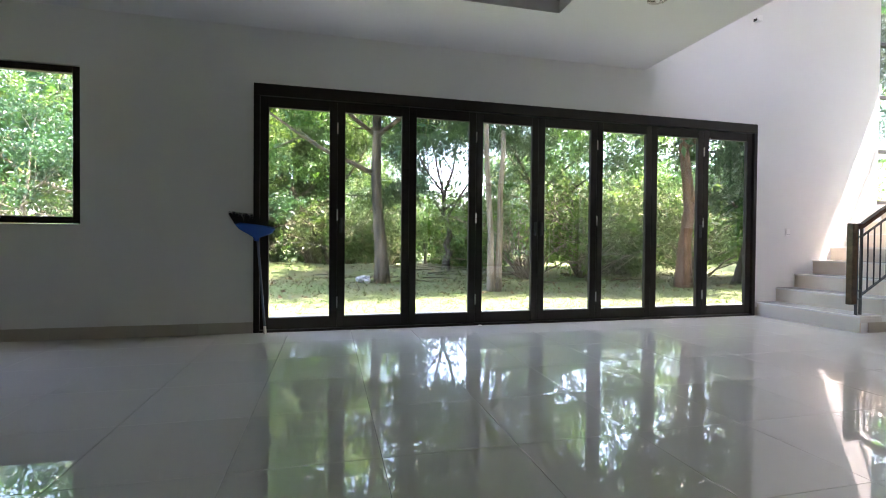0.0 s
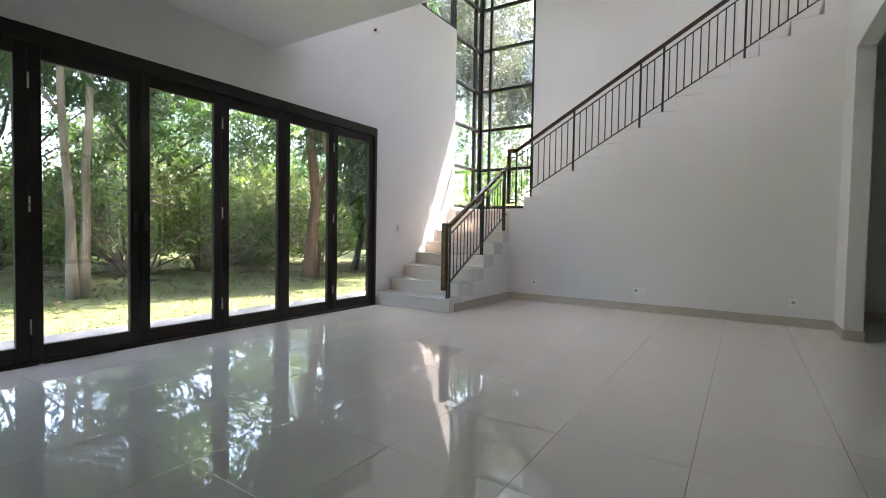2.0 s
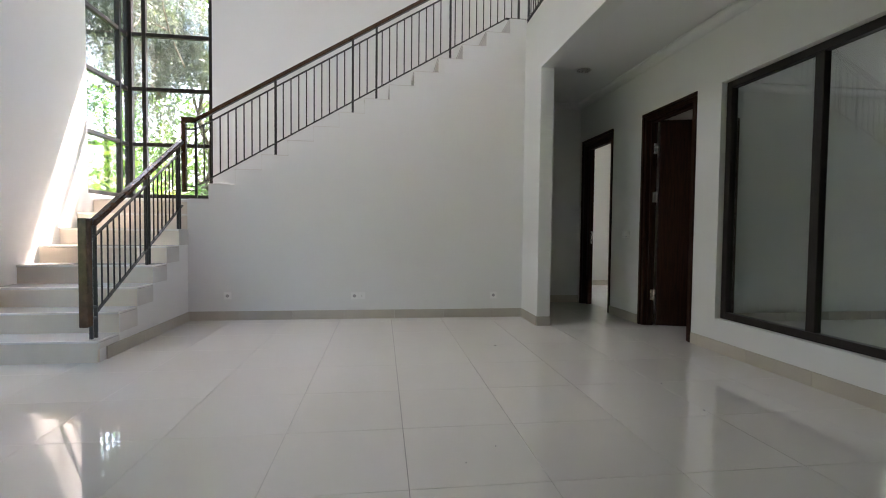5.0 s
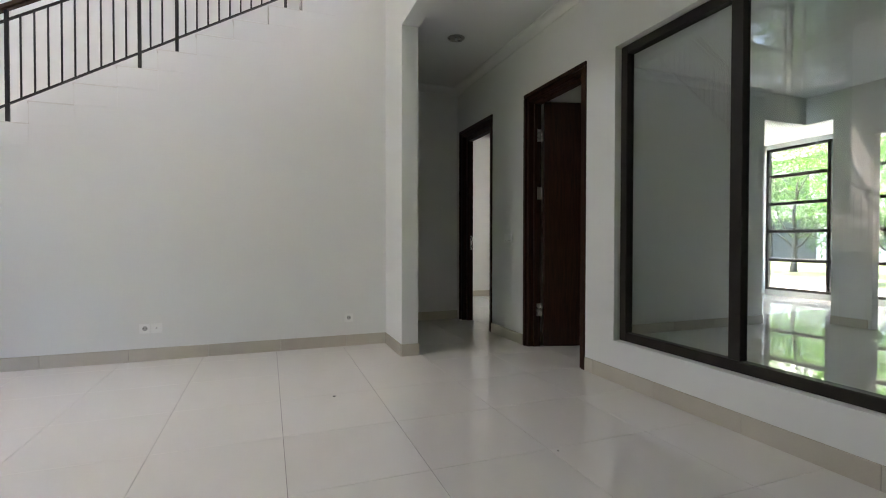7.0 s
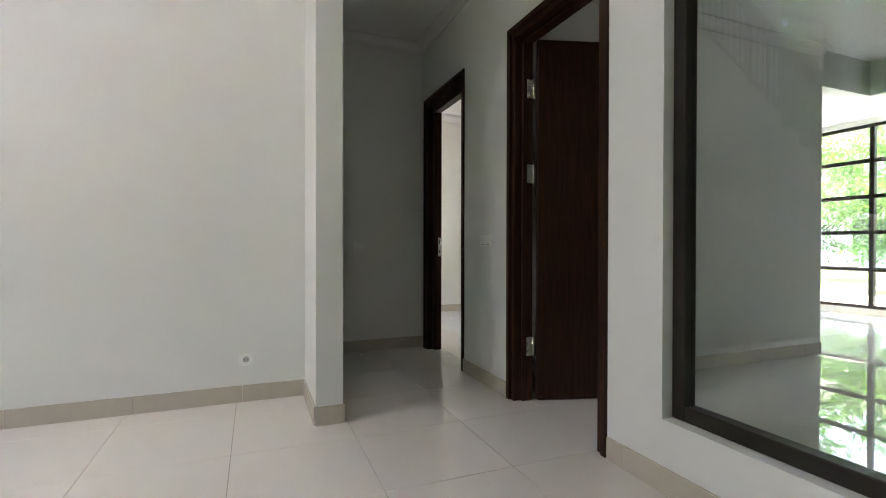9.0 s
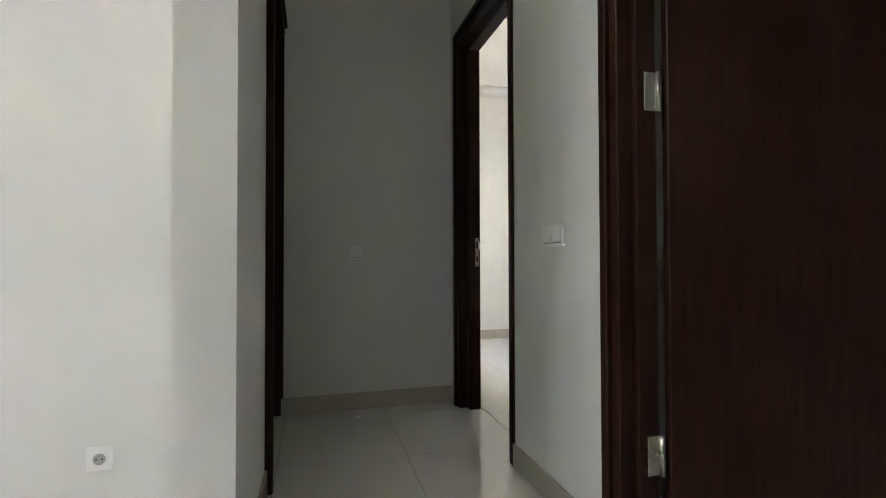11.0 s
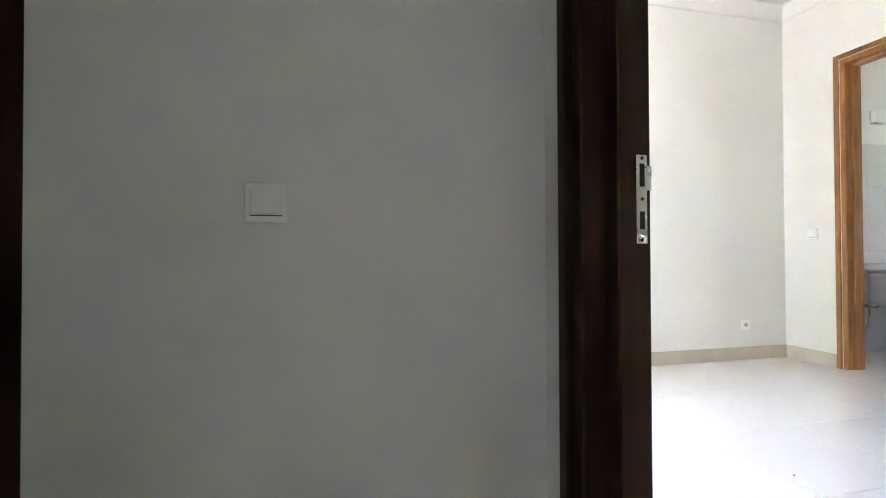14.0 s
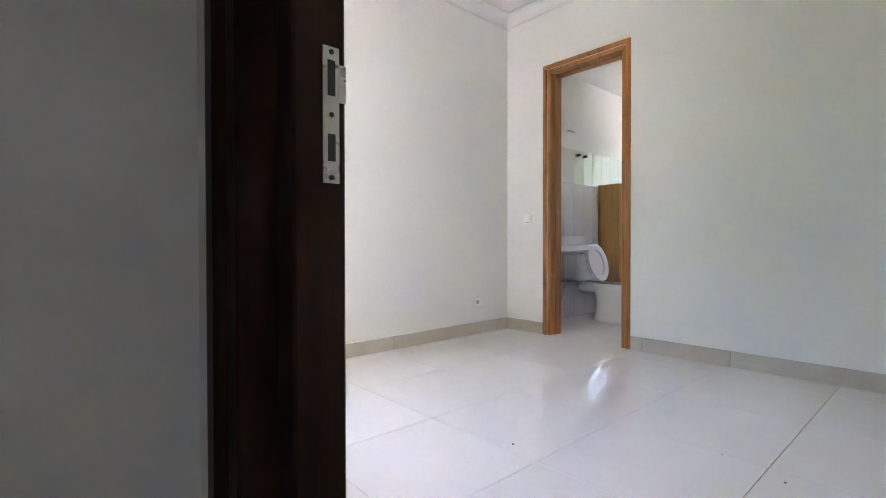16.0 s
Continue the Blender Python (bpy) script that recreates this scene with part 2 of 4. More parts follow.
def mesh_of(name, bm, material):
    me = bpy.data.meshes.new(name)
    bmesh.ops.recalc_face_normals(bm, faces=bm.faces[:])
    bm.to_mesh(me), bm.free()
    me.materials.append(material)
    return me


def part(name, bm, material, parent=None, label=""):
    """One mesh object, under a thing or a part where a parent is given."""
    ob = new(name, mesh_of(name, bm, material))
    if parent:
        ob.parent = parent
        ob.matrix_parent_inverse = parent.matrix_basis.inverted() if not parent.parent else Matrix()
    return tagged(ob, label)


def thing(name, at, label, category, group="", kind=""):
    e = new(name)
    e.empty_display_size = 0.1
    e.matrix_basis = Matrix.Translation(at)
    return tagged(e, label, category, group, kind)


def structure(name, bm, material, label, category=""):
    return tagged(part(name, bm, material), label, category or name.split("_")[0], kind="structure")


def solid_wall(axis, place, thick, a0, a1, z0, z1, holes=()):
    """A wall along x (axis 'x', between y=place and place+thick) or along y, from a0 to a1, with openings (a0, a1, z0, z1) cut through."""
    al = sorted({a0, a1, *[v for h in holes for v in h[:2] if a0 < v < a1]})
    zl = sorted({z0, z1, *[v for h in holes for v in h[2:] if z0 < v < z1]})
    full = lambda i, j: 0 <= i < len(al) - 1 and 0 <= j < len(zl) - 1 and not any(
        h[0] <= (al[i] + al[i + 1]) / 2 <= h[1] and h[2] <= (zl[j] + zl[j + 1]) / 2 <= h[3] for h in holes)
    bm = bmesh.new()
    p, q = sorted((place, place + thick))
    pt = (lambda a, d, z: (a, d, z)) if axis == "x" else (lambda a, d, z: (d, a, z))
    for i in range(len(al) - 1):
        for j in range(len(zl) - 1):
            if not full(i, j):
                continue
            a, b, c, d = al[i], al[i + 1], zl[j], zl[j + 1]
            for s in (p, q):
                quads(bm, [pt(a, s, c), pt(b, s, c), pt(b, s, d), pt(a, s, d)], [(0, 1, 2, 3)])
            for di, dj, u, v in ((-1, 0, (a, c), (a, d)), (1, 0, (b, c), (b, d)), (0, -1, (a, c), (b, c)), (0, 1, (a, d), (b, d))):
                if not full(i + di, j + dj):
                    quads(bm, [pt(u[0], p, u[1]), pt(v[0], p, v[1]), pt(v[0], q, v[1]), pt(u[0], q, u[1])], [(0, 1, 2, 3)])
    bmesh.ops.remove_doubles(bm, verts=bm.verts[:], dist=1e-5)
    return bm


def pane(lo, hi, parent, label="", glass=None):
    ob = part("pane", box(lo, hi), glass or GLASS, parent, label)
    ob.visible_shadow = False
    return ob


# ---- structure: living room, stair hall, corridor, bedroom, bath, glazed room, front room ----
NY, BX, FX, SY = 4.70, 7.62, 8.77, -1.668       # patio wall, stair wall, outer stair wall, corridor wall
LOW, HIGH, FLOOR2 = 2.945, 6.30, 3.61

PATIO = (-0.118, 5.838, -0.1, 2.412)
wall_north = structure("wall_north", solid_wall("x", NY, 0.18, -4.2, 7.87, -0.1, HIGH,
                       [PATIO, (-2.93, -1.567, 1.028, 2.436), (4.3, 7.87, 4.49, 6.1)]), PAINT, "white painted plaster wall with the patio doors")
wall_east = structure("wall_east", solid_wall("y", FX, 0.18, -1.82, 4.88, -0.1, HIGH, [(3.633, 4.88, 1.47, 6.1)]), PAINT,
                      "tall white painted wall beside the stairs with a corner window")
structure("wall_corner", box((7.87, NY, -0.1), (FX, NY + 0.18, 1.462)), PAINT, "low white wall under the corner window", "wall")
structure("wall_corner_top", box((7.87, NY, 6.1), (FX, NY + 0.18, HIGH)), PAINT, "white wall strip above the corner window", "wall")
wall_west = structure("wall_west", solid_wall("y", -4.2, -0.18, SY - 0.2, NY + 0.18, -0.1, 3.4), PAINT, "plain white painted end wall")
IW = (2.95, 5.785, 0.297, 2.405)
wall_south = structure("wall_south", solid_wall("x", SY, -0.128, -4.2, FX, -0.1, 3.4,
                       [IW, (6.135, 7.02, -0.1, 2.392), (7.768, 8.648, -0.1, 2.392)]), PAINT,
                       "white painted corridor wall with two doors and an inner window")
wall_upper = structure("wall_upper", solid_wall("x", SY, -0.128, 4.2, FX, 3.4, HIGH), PAINT, "white painted upper gallery wall", "wall")
wall_gallery = structure("wall_gallery", solid_wall("y", 2.6, -0.15, SY, NY, 3.4, HIGH), PAINT, "white painted upper wall behind the gallery", "wall")
wall_hall = structure("wall_hall", solid_wall("x", -0.43, -0.15, 7.025, FX, -0.1, 3.0, [(7.797, FX, -0.1, 2.392)]), PAINT,
                      "white painted pier and corridor wall with a door")
structure("wall_hall_end", box((8.766, SY, -0.1), (8.80, -0.58, 3.4)), PAINT, "white painted end wall of the corridor", "wall")
# the wall under the upper flight follows the steps
RISE, GO = 0.1752, 0.2935
bm = bmesh.new()
outline = [(-0.43, -0.1), (3.523, -0.1), (3.523, 1.395)]
for k in range(13):
    y = 3.29 - GO * k
    outline += [(y, 1.395 + RISE * k), (y, 1.395 + RISE * (k + 1))]
outline += [(-0.43, outline[-1][1])]
top = outline[-1][1]
ring = [[bm.verts.new((x, y, z)) for y, z in outline] for x in (BX, BX + 0.12)]
bm.faces.new(ring[0]), bm.faces.new(ring[1][::-1])
for k in range(len(outline)):
    j = (k + 1) % len(outline)
    bm.faces.new((ring[0][k], ring[0][j], ring[1][j], ring[1][k]))
wall_stairs = structure("wall_stairs", bm, PAINT, "white painted wall under the upper flight of stairs", "wall")

# floors and ceilings
floor = structure("floor", box((-4.2, -8.6, -0.12), (11.3, NY + 0.0, -0.012)), GROUT, "polished cream floor tiles with thin grey joints")
ceiling = bmesh.new()
T0 = (-2.2, 0.4, 2.577, 3.72)
for lo, hi in (((-4.2, SY, LOW), (T0[0], NY, 3.4)), ((T0[2], SY, LOW), (4.2, NY, 3.4)),
               ((T0[0], SY, LOW), (T0[2], T0[1], 3.4)), ((T0[0], T0[3], LOW), (T0[2], NY, 3.4))):
    box(lo, hi, 0, ceiling)
structure("ceiling", ceiling, CEILING, "white painted living room ceiling with a recessed tray")
structure("ceiling_tray", box((T0[0], T0[1], 3.06), (T0[2], T0[3], 3.4)), DARKWOOD, "dark panelled inset of the ceiling tray", "ceiling")
structure("ceiling_corridor", box((4.2, SY, 3.0), (FX, -0.58, 3.40)), CEILING, "white painted corridor ceiling", "ceiling")
structure("beam", box((4.2, -0.58, 2.895), (7.025, -0.43, FLOOR2)), PAINT, "white painted edge beam of the upper gallery")
structure("beam_hall", box((7.025, -0.58, 3.0), (FX, -0.43, FLOOR2)), PAINT, "white painted beam above the corridor wall", "beam")
structure("floor_gallery", box((2.6, SY, 3.40), (FX, -0.58, FLOOR2)), PAINT, "upper gallery floor slab", "floor")
structure("floor_upper", box((2.6, -0.43, 3.40), (4.2, NY, FLOOR2)), PAINT, "upper floor slab edge", "floor")
# eaves are added out of view, sized to trim the sun patch and skylight
structure("ceiling_high", box((2.4, SY - 0.15, HIGH), (9.35, 5.45, HIGH + 0.12)), CEILING, "white ceiling high above the stair hall, with unseen light-trimming eaves", "ceiling")

# bedroom and bath shells
BEY, BEX = -4.967, 10.953
structure("wall_bed_east", solid_wall("y", BEX, 0.15, -7.9, SY, -0.1, 3.2), PAINT, "white painted bedroom wall", "wall")
structure("wall_bed_south", solid_wall("x", BEY, -0.15, 7.22, BEX, -0.1, 3.2, [(9.755, 10.49, -0.1, 2.37)]), PAINT, "white painted bedroom wall with the bath door", "wall")
structure("wall_bed_north", solid_wall("x", SY, -0.128, FX, BEX + 0.15, -0.1, 3.2, [(8.95, 10.6, 0.55, 2.6)]), PAINT, "white painted bedroom wall with a window", "wall")
structure("wall_bed_west", solid_wall("y", 7.10, 0.12, -5.08, SY - 0.128, -0.1, 3.2), PAINT, "white partition between bedroom and glazed room", "wall")
# runs past the bath wall as an added eave, unseen, that keeps sun out
structure("ceiling_bed", box((7.10, -8.7, 2.985), (BEX + 0.15, SY - 0.128, 3.2)), CEILING, "white bedroom ceiling with an unseen sun-blocking overhang", "ceiling")
structure("wall_bath_west", solid_wall("y", 9.50, -0.12, -7.9, BEY - 0.15, -0.1, 3.0), PAINT, "white bathroom side wall", "wall")
structure("wall_bath_south", solid_wall("x", -7.9, -0.15, 9.38, BEX + 0.15, -0.1, 3.2, [(9.8, 10.6, 1.45, 2.25)]), PAINT, "white bathroom wall with a window", "wall")
structure("ceiling_bath", box((9.50, -7.9, 2.70), (BEX, BEY - 0.15, 2.98)), CEILING, "white bathroom ceiling", "ceiling")
# glazed room and front room
FRONT = (6.95, 9.36, 0.1, 2.78)
structure("wall_front", solid_wall("x", -8.35, -0.15, 2.4, 9.38, -0.1, 3.2, [FRONT]), PAINT, "white front wall with a tall gridded window", "wall")
structure("wall_glazed_south", solid_wall("x", -5.85, -0.12, 2.4, 6.79, -0.1, 3.2, [(5.95, 6.37, -0.1, 2.25)]), PAINT, "white wall of the glazed room", "wall")
structure("wall_glazed_west", solid_wall("y", 2.4, -0.12, -8.5, SY - 0.128, -0.1, 3.2), PAINT, "white side wall of the glazed room", "wall")
structure("wall_front_east", solid_wall("y", 9.38, -0.0301, -8.35, -7.9, -0.1, 3.2), PAINT, "white side wall of the front room", "wall")
structure("ceiling_front", box((2.28, -8.5, 2.86), (7.10, SY - 0.128, 3.2)), CEILING, "white ceiling of the glazed room", "ceiling")
structure("ceiling_entry", box((7.10, -8.5, 2.86), (9.38, -5.117, 3.0)), CEILING, "white ceiling of the front room", "ceiling")
structure("beam_entry_east", box((7.10, -5.97, 2.52), (7.22, -5.08, 2.86)), PAINT, "white beam above the front room opening", "beam")
structure("beam_entry", box((6.79, -5.97, 2.52), (7.10, -5.85, 2.86)), PAINT, "white beam above the front room opening", "beam")
# room under the stairs
structure("ceiling_store", box((BX + 0.12, -0.43, 2.5), (FX, 1.4, 2.6)), CEILING, "low ceiling of the store under the stairs", "ceiling")
structure("wall_store", box((BX + 0.12, 1.4, -0.1), (FX, 1.5, 2.6)), PAINT, "white wall of the store under the stairs", "wall")


def cornice(a, b, normal, z, size=0.065):
    """A stepped plaster moulding under a ceiling, from a to b."""
    bm = bmesh.new()
    cove = [(size * (0.1 + 0.85 * (1 - math.cos(a))), -size * (0.95 - 0.85 * math.sin(a))) for a in [math.pi / 2 * k / 6 for k in range(7)]]
    prof = [(0, -size), (size * 0.1, -size), *cove, (size, -size * 0.1), (size, 0), (0, 0)]
    ends = []
    for p in (a, b):
        ends.append([bm.verts.new((p[0] + normal[0] * d, p[1] + normal[1] * d, z + h)) for d, h in prof])
    for k in range(len(prof)):
        j = (k + 1) % len(prof)
        bm.faces.new((ends[0][k], ends[0][j], ends[1][j], ends[1][k]))
    bm.faces.new(ends[0]), bm.faces.new(ends[1][::-1])
    structure("trim_cornice", bm, CEILING, "white plaster cornice under the ceiling", "cornice")


for a, b, n, z in (((4.2, SY), (8.766, SY), (0, 1), 3.0), ((8.766, SY), (8.766, -0.58), (-1, 0), 3.0),
                   ((7.025, -0.58), (8.766, -0.58), (0, -1), 3.0),
                   ((BEX, SY - 0.128), (BEX, BEY), (-1, 0), 2.985), ((7.22, BEY), (BEX, BEY), (0, 1), 2.985),
                   ((7.10, -5.08), (7.10, SY - 0.128), (-1, 0), 2.86)):
    cornice(a, b, n, z, 0.1 if z == 2.985 else 0.08)


# ---- windows and doors ----
def bifold():
    w = thing("window_patio", (2.86, NY, 0), "closed dark brown folding glass patio doors with eight leaves", "folding door", kind="structure")
    x0, x1, z1 = PATIO[0], PATIO[1], PATIO[3]
    d0, d1 = NY - 0.012, NY + 0.11
    part("head", box((x0, d0, 2.30), (x1, d1, z1), 0.004), ALU, w)
    part("jamb", box((x0, d0, 0), (x0 + 0.055, d1, 2.30), 0.004), ALU, w)
    part("jamb", box((x1 - 0.055, d0, 0), (x1, d1, 2.30), 0.004), ALU, w)
    part("track", box((x0 + 0.055, d0, -0.01), (x1 - 0.055, d1, 0.022), 0.003), ALU, w)
    n, a, b = 8, x0 + 0.057, x1 - 0.057
    wide = (b - a) / n
    for k in range(n):
        l, r = a + wide * k + 0.0008, a + wide * (k + 1) - 0.0008
        leaf = part("leaf", bmesh_frame(l, r, 0.026, 2.296, NY + 0.012, NY + 0.062, 0.077, 0.112, 0.10), ALU, w)
        pane((l + 0.07, NY + 0.034, 0.13), (r - 0.07, NY + 0.042, 2.20), leaf)
        if k < n - 1:
            part("astragal", box((r - 0.018, NY + 0.0625, 0.03), (r + 0.02, NY + 0.07, 2.29)), ALU, w)
        if k % 2 == 0:
            for z in (0.28, 1.16, 2.03):
                hb = tube([(r + 0.002, NY + 0.006, z - 0.055), (r + 0.002, NY + 0.006, z + 0.055)], 0.007, 8)
                part("hinge", hb, CHROME, leaf, "steel hinge pin")
        if k in (1, 3, 4, 6):
            hx = l + 0.036 if k in (1, 4) else r - 0.036
            part("handle", box((hx - 0.014, NY - 0.006, 0.98), (hx + 0.014, NY + 0.012, 1.13), 0.004), DARKPLASTIC, leaf)
    return w


def bmesh_frame(l, r, z0, z1, d0, d1, stile, bottom, topw, axis="x", bevel=0.004):
    """A rectangular frame: two stiles, a bottom and a top rail, in one mesh."""
    pt = (lambda a, d, z: (a, d, z)) if axis == "x" else (lambda a, d, z: (d, a, z))
    bm = bmesh.new()
    box(pt(l, d0, z0), pt(l + stile, d1, z1), bevel, bm), box(pt(r - stile, d0, z0), pt(r, d1, z1), bevel, bm)
    box(pt(l + stile - 0.001, d0 + 0.0015, z0), pt(r - stile + 0.001, d1 - 0.0015, z0 + bottom), bevel, bm)
    box(pt(l + stile - 0.001, d0 + 0.0015, z1 - topw), pt(r - stile + 0.001, d1 - 0.0015, z1), bevel, bm)
    return bm


def grid_window(name, axis, place, thick, a0, a1, z0, z1, uprights, bars, label, bar=0.05, edge=0.05, glass=None):
    """A fixed window: outer frame, uprights and cross bars, and one pane for each light."""
    mid = ((a0 + a1) / 2, place, z0) if axis == "x" else (place, (a0 + a1) / 2, z0)
    pt = (lambda a, d, z: (a, d, z)) if axis == "x" else (lambda a, d, z: (d, a, z))
    w = thing(name, mid, label, "window", kind="structure")
    p, q = place, place + thick
    part("window_frame", bmesh_frame(a0, a1, z0, z1, p, q, edge, edge, edge, axis), ALU, w)
    al = [a0 + edge, *uprights, a1 - edge]
    zl = [z0 + edge, *bars, z1 - edge]
    for u in uprights:
        part("mullion", box(pt(u - bar / 2, p + 0.004, z0 + edge), pt(u + bar / 2, q - 0.004, z1 - edge), 0.003), ALU, w)
    for i in range(len(al) - 1):
        l = al[i] + (bar / 2 if i else 0)
        r = al[i + 1] - (bar / 2 if i < len(al) - 2 else 0)
        for z in bars:
            part("transom", box(pt(l, p + 0.008, z - bar / 2), pt(r, q - 0.008, z + bar / 2), 0.003), ALU, w)
        for j in range(len(zl) - 1):
            b = zl[j] + (bar / 2 if j else 0)
            t = zl[j + 1] - (bar / 2 if j < len(zl) - 2 else 0)
            m = (p + q) / 2
            pane(pt(l - 0.006, m - 0.003, b - 0.006), pt(r + 0.006, m + 0.003, t + 0.006), w, "", glass)
    return w


bifold()
grid_window("window_west", "x", NY + 0.015, 0.07, -2.925, -1.572, 1.034, 2.430, [], [], "dark brown framed fixed window onto the trees", edge=0.06)
ZB = [2.20, 2.945, 3.67, 4.43, 5.19]
grid_window("window_corner_north", "x", NY + 0.03, 0.07, 7.872, 8.905, 1.466, 6.095, [8.66], ZB, "tall dark framed corner window beside the stairs", bar=0.05, glass=DUSTY)
grid_window("window_corner_east", "y", FX + 0.03, 0.07, 3.638, 4.722, 1.474, 6.095, [4.52], ZB, "tall dark framed corner window above the landing", bar=0.05, glass=DUSTY)
grid_window("window_high", "x", NY + 0.03, 0.07, 4.305, 7.865, 4.495, 6.095, [5.2, 6.1, 7.0], [5.19], "high dark framed window strip above the patio wall", bar=0.05)
grid_window("window_inner", "x", SY - 0.115, 0.065, IW[0] + 0.002, IW[1] - 0.002, IW[2] + 0.002, IW[3] - 0.002, [3.97, 4.895], [],
            "dark brown framed inner window of the glazed room", bar=0.072, edge=0.062)
grid_window("window_front", "x", -8.44, 0.08, FRONT[0] + 0.002, FRONT[1] - 0.002, FRONT[2] + 0.002, FRONT[3] - 0.002, [7.24, 8.28], [0.67, 1.21, 1.73, 2.25],
            "tall dark gridded window of the front room", bar=0.06)
grid_window("window_bedroom", "x", SY - 0.12, 0.07, 8.955, 10.595, 0.555, 2.595, [9.77], [], "dark framed bedroom window")
grid_window("window_bath", "x", -8.02, 0.07, 9.805, 10.595, 1.455, 2.245, [], [], "small dark framed bathroom window")


def door_frame(name, axis, face, depth, a0, a1, z1, material, label, proud=0.014, stop=0.10, first_stop=None):
    """A stepped door lining through a wall: outer casing, inner step and stop; face is the wall's near face, depth runs into the wall."""
    pt = (lambda a, d, z: (a, d, z)) if axis == "x" else (lambda a, d, z: (d, a, z))
    s = 1 if depth > 0 else -1
    w = thing(name, pt((a0 + a1) / 2, face, 0), label, "door frame", kind="structure")
    n, f = face - s * proud, face + depth + s * 0.003
    steps = (("casing", -0.03, 0.006, n, f), ("jamb", 0.006, 0.046, n + s * 0.016, f - s * 0.004), ("stop", 0.046, stop, face + depth * 0.42, f - s * 0.002))
    for part_name, u, v, d0, d1 in steps:
        part(part_name, box(pt(a0 + u, d0, 0), pt(a0 + (first_stop if first_stop and part_name == "stop" else v), d1, z1 - v), 0.004), material, w)
        part(part_name, box(pt(a1 - v, d0, 0), pt(a1 - u, d1, z1 - v), 0.004), material, w)
        part(part_name, box(pt(a0 + u, d0, z1 - v), pt(a1 - u, d1, z1 - u), 0.004), material, w)
    return w


def strike_plate(w, x, y, z0, z1, wide=0.024):
    """A steel plate with latch and bolt openings, on a jamb that faces -x."""
    mid = y
    part("strike_plate", box((x - 0.002, mid - wide / 2, z0), (x, mid + wide / 2, z1), 0.0006), CHROME, w, "brushed steel strike plate")
    h = z1 - z0
    for a, b in ((0.10, 0.36), (0.64, 0.84)):
        part("latch_hole", box((x - 0.0028, mid - 0.0055, z1 - h * b), (x - 0.0012, mid + 0.0055, z1 - h * a)), DARKPLASTIC, w, "dark latch opening")
    part("latch_lip", box((x - 0.003, mid - 0.022, z1 - h * 0.40), (x - 0.0008, mid - 0.010, z1 - h * 0.12), 0.0008), CHROME, w, "bent steel latch lip")
    for k in (0.04, 0.5, 0.96):
        part("screw", tube([(x - 0.0035, mid, z1 - h * k), (x - 0.001, mid, z1 - h * k)], 0.0036, 8), DARKPLASTIC, w)


D1 = door_frame("door_1", "x", SY, -0.128, 6.135, 7.02, 2.392, DARKWOOD, "dark stained wooden door frame with an open door", 0.014, 0.068)
D2 = door_frame("door_2", "x", SY, -0.128, 7.768, 8.648, 2.392, DARKWOOD, "dark stained wooden door frame of the bedroom", first_stop=0.056)
D3 = door_frame("door_3", "x", -0.58, 0.115, 7.797, 8.81, 2.392, DARKWOOD, "dark stained wooden door frame of the store", 0.032)
DB = door_frame("door_bath", "x", BEY, -0.15, 9.745, 10.50, 2.38, ORANGEWOOD, "honey coloured wooden bath door frame", 0.014, 0.058)
strike_plate(D2, 8.548, -1.774, 0.905, 1.085)
strike_plate(D3, 8.71, -0.48, 0.905, 1.085)


def open_door():
    """A flush dark leaf, hinged on the lining, standing open into the glazed room."""
    d = thing("door_leaf", (6.955, -1.80, 0), "open flush door leaf of dark reddish wood", "door")
    d.matrix_basis = Matrix.Identity(4)
    part("panel", box((-0.82, -0.02, 0.006), (0.0, 0.02, 2.345), 0.003), DARKWOOD, d)
    d.matrix_basis = pose(6.945, -1.822, 0, 0, 0, 73)
    for z in (0.354, 1.476, 2.027):
        part("hinge", box((6.949, -1.797, z - 0.06), (6.953, -1.752, z + 0.06), 0.001), CHROME, D1, "steel butt hinge")
        part("hinge_pin", tube([(6.944, -1.799, z - 0.062), (6.944, -1.799, z + 0.062)], 0.008), CHROME, d, "steel hinge pin")
    return d


open_door()


# ---- skirting tiles ----
def skirting(a, b, normal, joints=(), h=0.105, t=0.012):
    """A row of skirting tiles along a wall from a to b (in plan), 0.6 m long."""
    a, b, n = Vector((*a, 0)), Vector((*b, 0)), Vector((*normal, 0))
    length = (b - a).length
    way = (b - a) / length
    cuts = [0.0, *[c for c in (joints or [0.6 * k for k in range(1, int(length / 0.6) + 1)]) if 0.01 < c < length - 0.02], length]
    top = thing("baseboard", a, "beige ceramic skirting tiles along the wall", "baseboard", kind="structure")
    for u, v in zip(cuts, cuts[1:]):
        p, q = a + way * (u + 0.001), a + way * (v - 0.001) + n * t
        part("tile", box((*p[:2], -0.01), (*q[:2], h), 0.0015), BASE_TILE, top)


